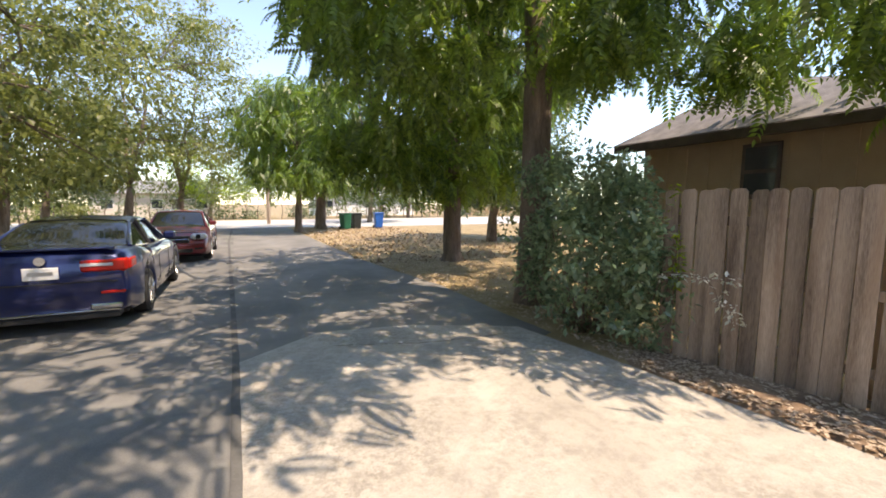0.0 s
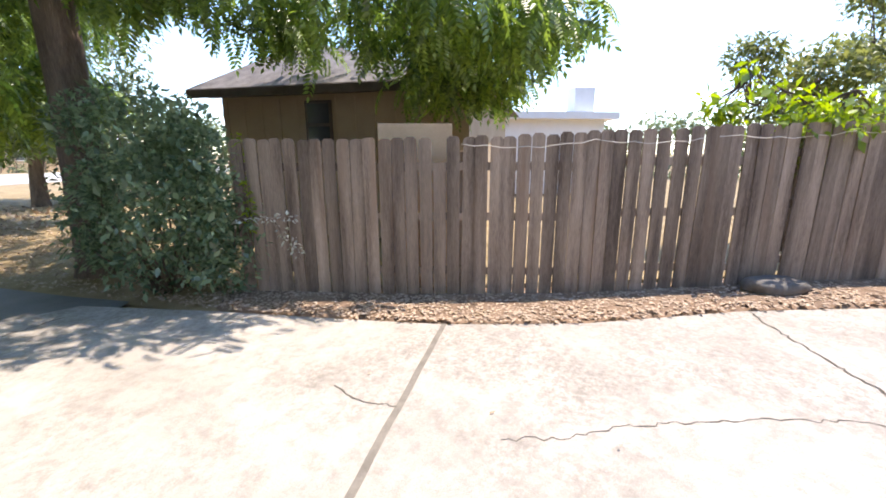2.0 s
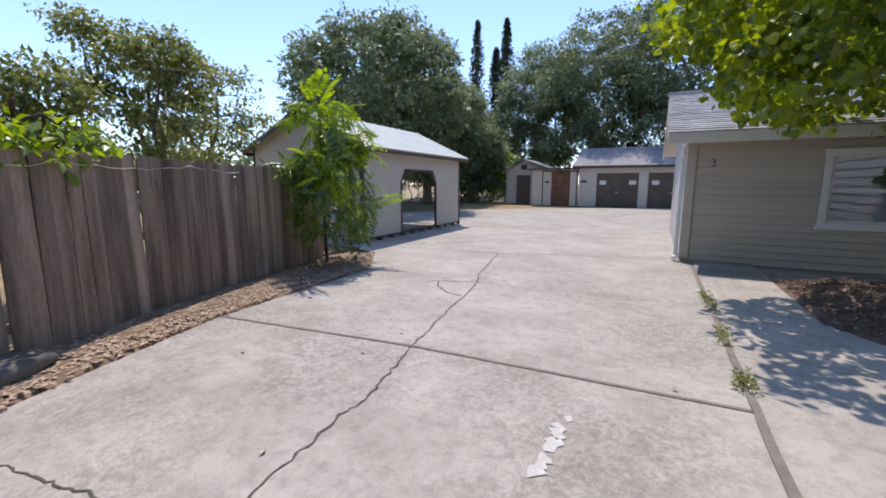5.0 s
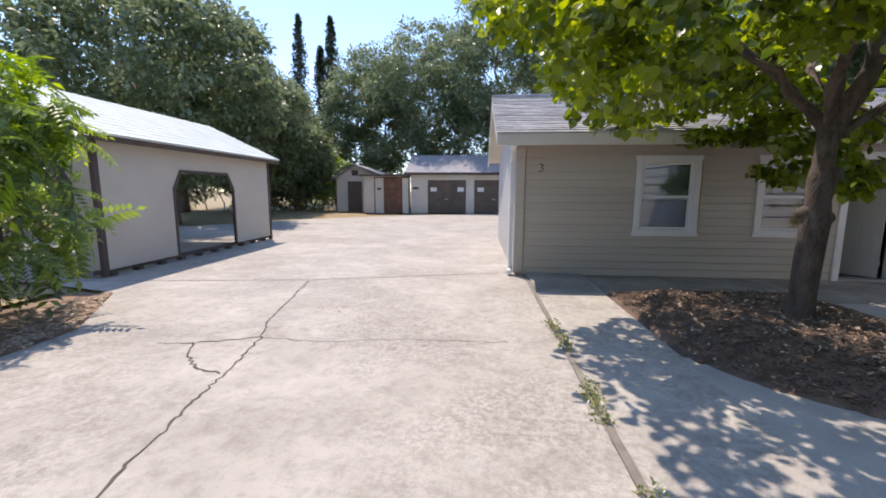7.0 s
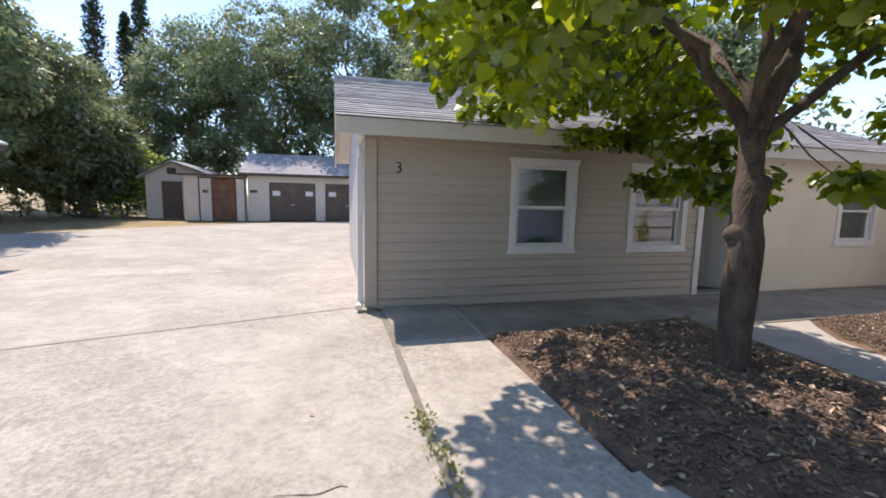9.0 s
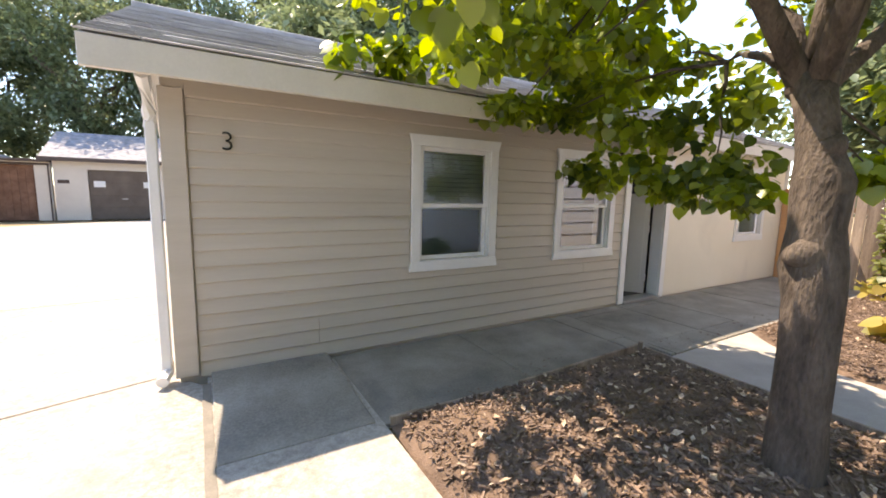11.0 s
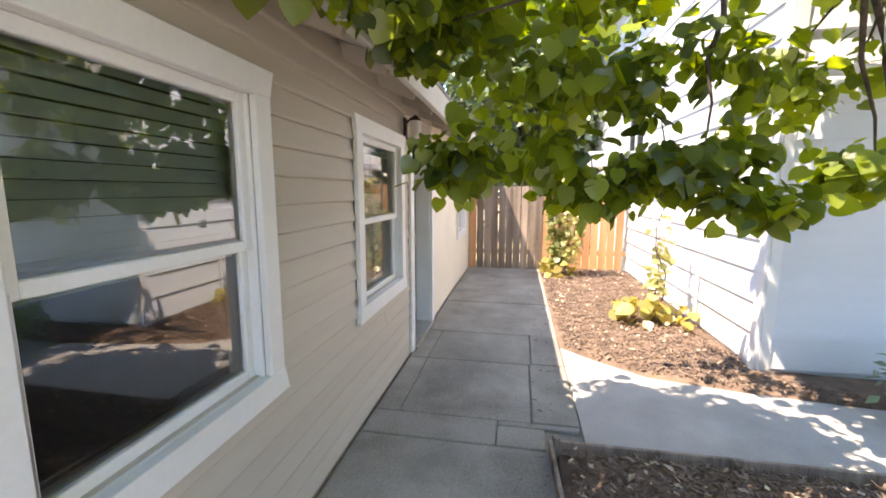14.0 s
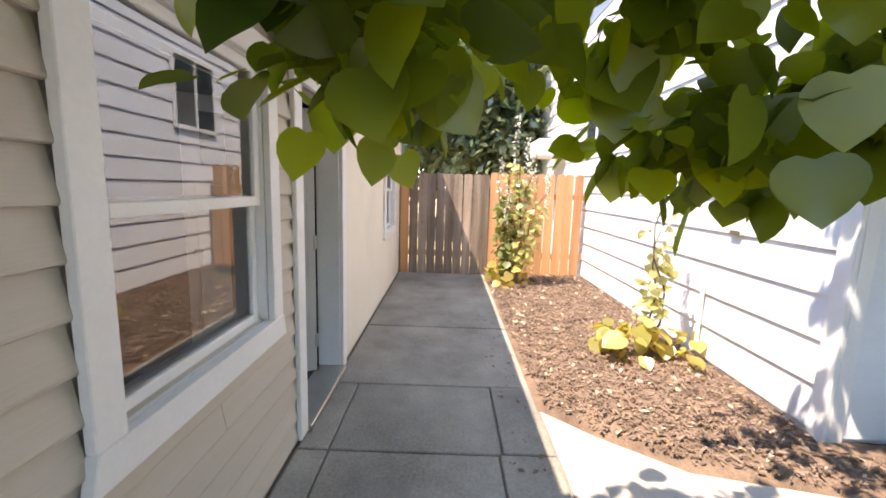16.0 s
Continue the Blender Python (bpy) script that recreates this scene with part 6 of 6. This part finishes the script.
for n, (pts, w) in enumerate(CRACKS):
    ribbon("crack", pts, w, CRACK, "dark irregular crack in the concrete", "crack", seed=40 + n)
for n, (pts, w) in enumerate([([(4.5, -4.54), (2.13, -4.78), (-0.43, -4.85), (-1.42, -4.92)], 0.035), ([(3.33, 0.53), (1.0, 0.48), (-0.53, 0.45)], 0.05), ([(7.2, -9.5), (3.13, -10.0), (-0.24, -10.96)], 0.02), ([(9, -13.2), (4.5, -13.7), (-0.2, -13.95)], 0.015), ([(9, -18.2), (-0.2, -18.95)], 0.02)]):
    ribbon("joint", pts, w, JOINT, "dirt-filled joint across the concrete drive", "joint", 0.004, 0.004, 0.15, 60 + n)
ribbon("joint", [(-0.435, -10.6), (-0.435, -3.0)], 0.055, JOINT, "wide dirt joint between drive and path", "joint", 0.018, 0.004, 0.15, 70)
ribbon("seam", [(-0.5, -2.9), (-0.5, 0.5), (-0.54, 4.9), (-0.62, 8), (-0.95, 20), (-1.0, 30)], 0.07, TAR, "dark tar seam down the lane", "seam", 0.005, 0.004, 0.15, 71)
PAINT = mat("worn_paint", (0.5, 0.47, 0.43), (0.66, 0.63, 0.59), 0.8, 12, 80, 0.2)
for n, (pts, w) in enumerate((([(0.7, -3.64), (0.69, -3.81)], 0.1), ([(0.69, -3.85), (0.68, -3.97)], 0.08), ([(0.68, -4.0), (0.67, -4.13)], 0.1), ([(0.66, -4.2), (0.66, -4.25)], 0.05))):
    ribbon("paint_mark", pts, w, PAINT, "pale paint splash on the concrete", "paint mark", 0.004, 0.02, 0.02, 72 + n)

walk_front = thing("front_walk", (0, 0, 0), 0, "concrete slabs of the front walk, most with shade put into their grey", "path", kind="structure")
SLABS = [(-4.09, -2.77, -10.725, -9.47), (-2.76, -1.385, -10.725, -9.47), (-4.385, -4.1, -10.725, -9.84), (-4.32, -4.1, -9.83, -9.52), (-4.385, -4.33, -9.83, -9.29),
         (-5.365, -4.395, -10.725, -10.555), (-5.365, -4.395, -10.545, -9.605), (-5.365, -4.395, -9.595, -9.285),
         (-6.145, -5.375, -10.725, -10.555), (-6.145, -5.375, -10.545, -9.585), (-6.145, -5.375, -9.575, -9.285), (-7.43, -6.155, -10.725, -9.285), (-10.16, -7.445, -10.725, -9.285)]
rs = random.Random(3)
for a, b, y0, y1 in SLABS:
    ob = part("slab", box((a, y0, -0.05), (b, y1, 0.0), 0.006), SHADED_WALK, walk_front)
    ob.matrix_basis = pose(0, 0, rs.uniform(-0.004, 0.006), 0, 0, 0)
part("slab", prism([(-4.16, -9.27), (-5.84, -9.27), (-5.57, -8.99), (-5.28, -8.6), (-5.13, -7.92), (-5.03, -7.1), (-5.06, -5.6), (-4.16, -5.6)], -0.05, -0.002), PALE_WALK, walk_front)
# the ramp takes the same tone with shade in it
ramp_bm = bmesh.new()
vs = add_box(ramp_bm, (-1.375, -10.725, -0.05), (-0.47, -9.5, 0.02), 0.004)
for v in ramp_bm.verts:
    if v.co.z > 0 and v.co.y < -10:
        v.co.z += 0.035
part("ramp_slab", ramp_bm, SHADED_WALK, walk_front)

edging = thing("bed_edging", (0, 0, 0), 0, "thin weathered timber edging round the tree bed", "edging")
for (xa, ya), (xb, yb), h in (((-1.46, -9.47), (-2.5, -9.43), 0.05), ((-2.52, -9.43), (-4.1, -9.5), 0.075), ((-4.12, -9.45), (-4.13, -7.4), 0.06)):
    d = math.hypot(xb - xa, yb - ya)
    part("edge_board", box((0, -0.012, -0.05), (d, 0.012, h), 0.004, pose(xa, ya, 0, 0, 0, math.degrees(math.atan2(yb - ya, xb - xa)))), FENCE_WOOD, edging)
part("stake", box((-0.02, -0.02, -0.05), (0.02, 0.02, 0.11), 0.004, pose(-4.09, -9.47, 0, 0, 4, 20)), FENCE_WOOD, edging)

rock = bmesh.new()
bmesh.ops.create_icosphere(rock, subdivisions=4, radius=1.0)
for v in rock.verts:
    v.co += v.normal * 0.22 * noise.noise(v.co * 1.4) + v.normal * 0.05 * noise.noise(v.co * 5)
    v.co = Vector((v.co.x * 0.2, v.co.y * 0.31, min(max(v.co.z, -0.6), 0.62) * 0.15))
st = part("stone", rock, STONE, smooth=True)
st.matrix_basis = pose(4.68, -2.85, 0.02, 0, 0, 10)
tagged(st, "flat grey stone at the foot of the fence", "stone")


# ---- litter, chips, weeds ----
def inside(poly, x, y):
    hit = False
    for (xa, ya), (xb, yb) in zip(poly, poly[1:] + poly[:1]):
        if (ya > y) != (yb > y) and x < (xb - xa) * (y - ya) / (yb - ya) + xa:
            hit = not hit
    return hit


def litter(name, poly, n, size, material, label, category, seed, lift=0.03, tall=0.25, shape="blade", thick=False, heap=None):
    """Small flat pieces lying on the ground inside an outline."""
    r = np.random.default_rng(seed)
    xs, ys = [p[0] for p in poly], [p[1] for p in poly]
    pts = []
    while len(pts) < n:
        x, y = r.uniform(min(xs), max(xs)), r.uniform(min(ys), max(ys))
        if inside(poly, x, y):
            pts.append((x, y))
    tv, tf = (np.array(a, float) for a in SHAPES[shape])
    if thick:
        tv = np.array([(x, y, z) for z in (-0.12, 0.12) for x, y in ((-0.16, 0), (0.16, 0.05), (0.13, 1), (-0.14, 0.93))])
        tf = np.array([(4, 5, 6), (4, 6, 7), (0, 1, 5), (0, 5, 4), (1, 2, 6), (1, 6, 5), (2, 3, 7), (2, 7, 6), (3, 0, 4), (3, 4, 7)])
    vs, fs = [], []
    for i, (x, y) in enumerate(pts):
        s = size * r.uniform(0.45, 1.5)
        m = pose(x, y, ground_z(x, y) + lift + r.uniform(0, 0.012), r.normal() * tall * 57, r.normal() * tall * 57, r.uniform(0, 360)).to_3x3()
        m = np.array(m)
        vs.append((tv * s) @ m.T + np.array([x, y, ground_z(x, y) + lift + r.uniform(0, 0.012) + (heap(x, y) if heap else 0)]))
        fs.append(tf + i * len(tv))
    ob = raw(name, np.concatenate(vs), np.concatenate(fs).astype(int), material)
    return tagged(ob, label, category, kind="stuff")


STRIP = SLAB_EDGE[:7] + [(5.75, -7.2), (5.25, -4.4), (4.85, -2.7), (4.35, -0.8), (4.05, 0.8), (3.72, 3.2), (3.2, 4.0)]
litter("leaf_litter", STRIP, 7500, 0.055, DRY_LEAF, "tan dry leaf litter along the fence", "leaves", 301, 0.028, 0.1)
litter("leaf_litter", [(3.15, 3.0), (3.1, 7.6), (2.75, 12), (6.5, 12), (5.5, 6), (4.4, 3.4)], 4200, 0.055, DRY_LEAF, "dry leaf litter under the trees", "leaves", 302, 0.03, 0.35)
litter("dry_grass", [(2.75, 10.5), (2.6, 20), (2.5, 28), (9, 28), (9, 10.5)], 5000, 0.13, DRY_LEAF, "dry yellow grass on the verge", "grass", 303, 0.03, 0.7)
BED = [(-1.5, -9.42), (-1.48, -8.5), (-1.54, -7.1), (-1.82, -6.62), (-2.3, -6.3), (-3.0, -5.98), (-4.05, -5.9), (-4.05, -9.42)]
litter("bark_chips", BED, 12000, 0.032, CHIP, "dark bark chips under the tree", "mulch", 304, 0.045, 0.3, thick=True, heap=bed_z)
litter("leaf_litter", BED, 700, 0.05, DRY_LEAF, "pale fallen leaves on the bark", "leaves", 305, 0.055, 0.35, heap=bed_z)
MBED = [(-5.06, -7.0), (-5.18, -7.9), (-5.33, -8.56), (-5.62, -8.96), (-5.92, -9.24), (-10.2, -9.28), (-10.2, -7.66), (-5.5, -7.66)]
litter("bark_chips", MBED, 12000, 0.03, CHIP, "brown bark chips in the mulch bed", "mulch", 306, 0.03, 0.3, thick=True)
litter("leaf_litter", MBED, 420, 0.05, DRY_LEAF, "pale dead leaves on the mulch", "leaves", 307, 0.035, 0.4)
litter("leaf_litter", [(-4.5, -9.34), (-10, -9.34), (-10, -9.58), (-4.5, -9.58)], 90, 0.04, CHIP, "dark crumbs of bark at the edge of the walk", "leaves", 311, 0.006, 0.12)
litter("leaf_litter", [(-1.6, -9.5), (-4.08, -9.53), (-4.08, -9.8), (-1.6, -9.7)], 50, 0.03, CHIP, "dark crumbs of bark beside the bed", "leaves", 312, 0.006, 0.12)
litter("leaf_litter", [(0, -10), (3, -8), (4, -3), (2.5, 2), (0, 2)], 26, 0.05, DRY_LEAF, "a few stray leaves on the drive", "leaves", 308, 0.008, 0.3)
for n, (wy, k) in enumerate(((-7.95, 16), (-7.6, 14), (-6.45, 18), (-6.15, 12), (-5.3, 20), (-5.15, 12), (-7.3, 8))):
    wd = thing("weed", (-0.43, wy, 0.01), 0, "small pale green weed in the drive joint", "weed", "weeds in the drive joint")
    leaf_cloud("leaves", clumps([(0, 0, 0.03, 0.06, 0.16, 0.03, k)], 320 + n), [0.05] * k, 8, 0.028, "blade", LEAF_PALE, wd, 330 + n, -0.3)
gp = thing("low_shrub", (-4.75, -6.9, 0.0), 0, "low green leafy shrub beside the path", "shrub")
leaf_cloud("foliage", clumps([(0, 0, 0.3, 0.35, 0.4, 0.25, 40)], 350), [0.13] * 40, 22, 0.07, "blade", LEAF_BUSH, gp, 351, 0.0)
part("stem", tube([(0, 0, -0.02), (0.03, 0.02, 0.3)], [0.02, 0.01], 7), BARK, gp)


# ---- bins, pole and far houses by the street ----
def bin_at(x, y, turn, material, label):
    b = thing("wheelie_bin", (x, y, -0.2), turn, label, "bin", "bins by the street")
    bm = bmesh.new()
    vs = add_box(bm, (-0.28, -0.33, 0.06), (0.28, 0.33, 0.98), 0.03)
    for v in bm.verts:
        k = 0.82 + 0.18 * min(1, (v.co.z - 0.06) / 0.9)
        v.co.x *= k
        v.co.y *= k
    part("body", bm, material, b)
    part("lid", box((-0.31, -0.36, 0.985), (0.31, 0.36, 1.06), 0.025), material, b)
    part("handle", tube([(-0.25, 0.4, 1.0), (0.25, 0.4, 1.0)], [0.018, 0.018], 8), BLACK, b)
    for s in (-1, 1):
        part("wheel", tube([(s * 0.24, 0.27, 0.11), (s * 0.3, 0.27, 0.11)], [0.11, 0.11], 16), TYRE, b)


bin_at(5.5, 26.3, 15, mat("green_plastic", (0.012, 0.12, 0.06), (0.02, 0.16, 0.08), 0.45, 3, 30, 0.05), "green wheeled bin by the street")
bin_at(6.25, 26.6, 8, mat("dark_plastic", (0.02, 0.025, 0.025), (0.03, 0.035, 0.035), 0.45, 3, 30, 0.05), "black-green wheeled bin by the street")
bin_at(7.85, 26.9, -5, mat("blue_plastic", (0.01, 0.1, 0.42), (0.015, 0.14, 0.5), 0.4, 3, 30, 0.05), "blue wheeled bin by the street")
pole = thing("utility_pole", (1.6, 36.5, -0.2), 0, "pale wooden utility pole across the street", "pole")
part("shaft", tube([(0, 0, -0.1), (0, 0, 4), (0, 0, 8.5)], [0.16, 0.14, 0.11], 12), FENCE_WOOD, pole)
part("crossarm", box((-1.1, -0.06, 7.6), (1.1, 0.06, 7.75), 0.01), BARK, pole)
for n, (x, y, w, d, wallm, turn) in enumerate(((16, 58, 14, 8, WHITE, 0), (-9, 57, 12, 8, GARAGE_WALL, 5), (38, 54, 14, 9, BROWN_STUCCO, -8))):
    h = thing("far_house", (x, y, -0.2), turn, "low house with pale walls across the street", "house", "houses across the street")
    part("wall", box((-w / 2, 0, -0.1), (w / 2, d, 2.8)), wallm, h)
    part("roof", loft([[(-w / 2 - 0.5, -0.6, 2.75), (-w / 2 - 0.5, d / 2, 4.4), (-w / 2 - 0.5, d + 0.6, 2.75)], [(w / 2 + 0.5, -0.6, 2.75), (w / 2 + 0.5, d / 2, 4.4), (w / 2 + 0.5, d + 0.6, 2.75)]]), SHINGLE_FAR, h)
    for k in range(3):
        xx = -w / 2 + 1.5 + k * (w - 3) / 2 - 0.6
        fw = part("window", box((xx, -0.05, 1.0), (xx + 1.2, 0.0, 2.1), 0.01), WHITE, h)
        part("pane", box((xx + 0.08, -0.056, 1.08), (xx + 1.12, -0.051, 2.02)), DARK_GLASS, fw)
    part("door", box((1.4, -0.06, 0.0), (2.3, 0.0, 2.1), 0.01), GARAGE_DOOR, h)
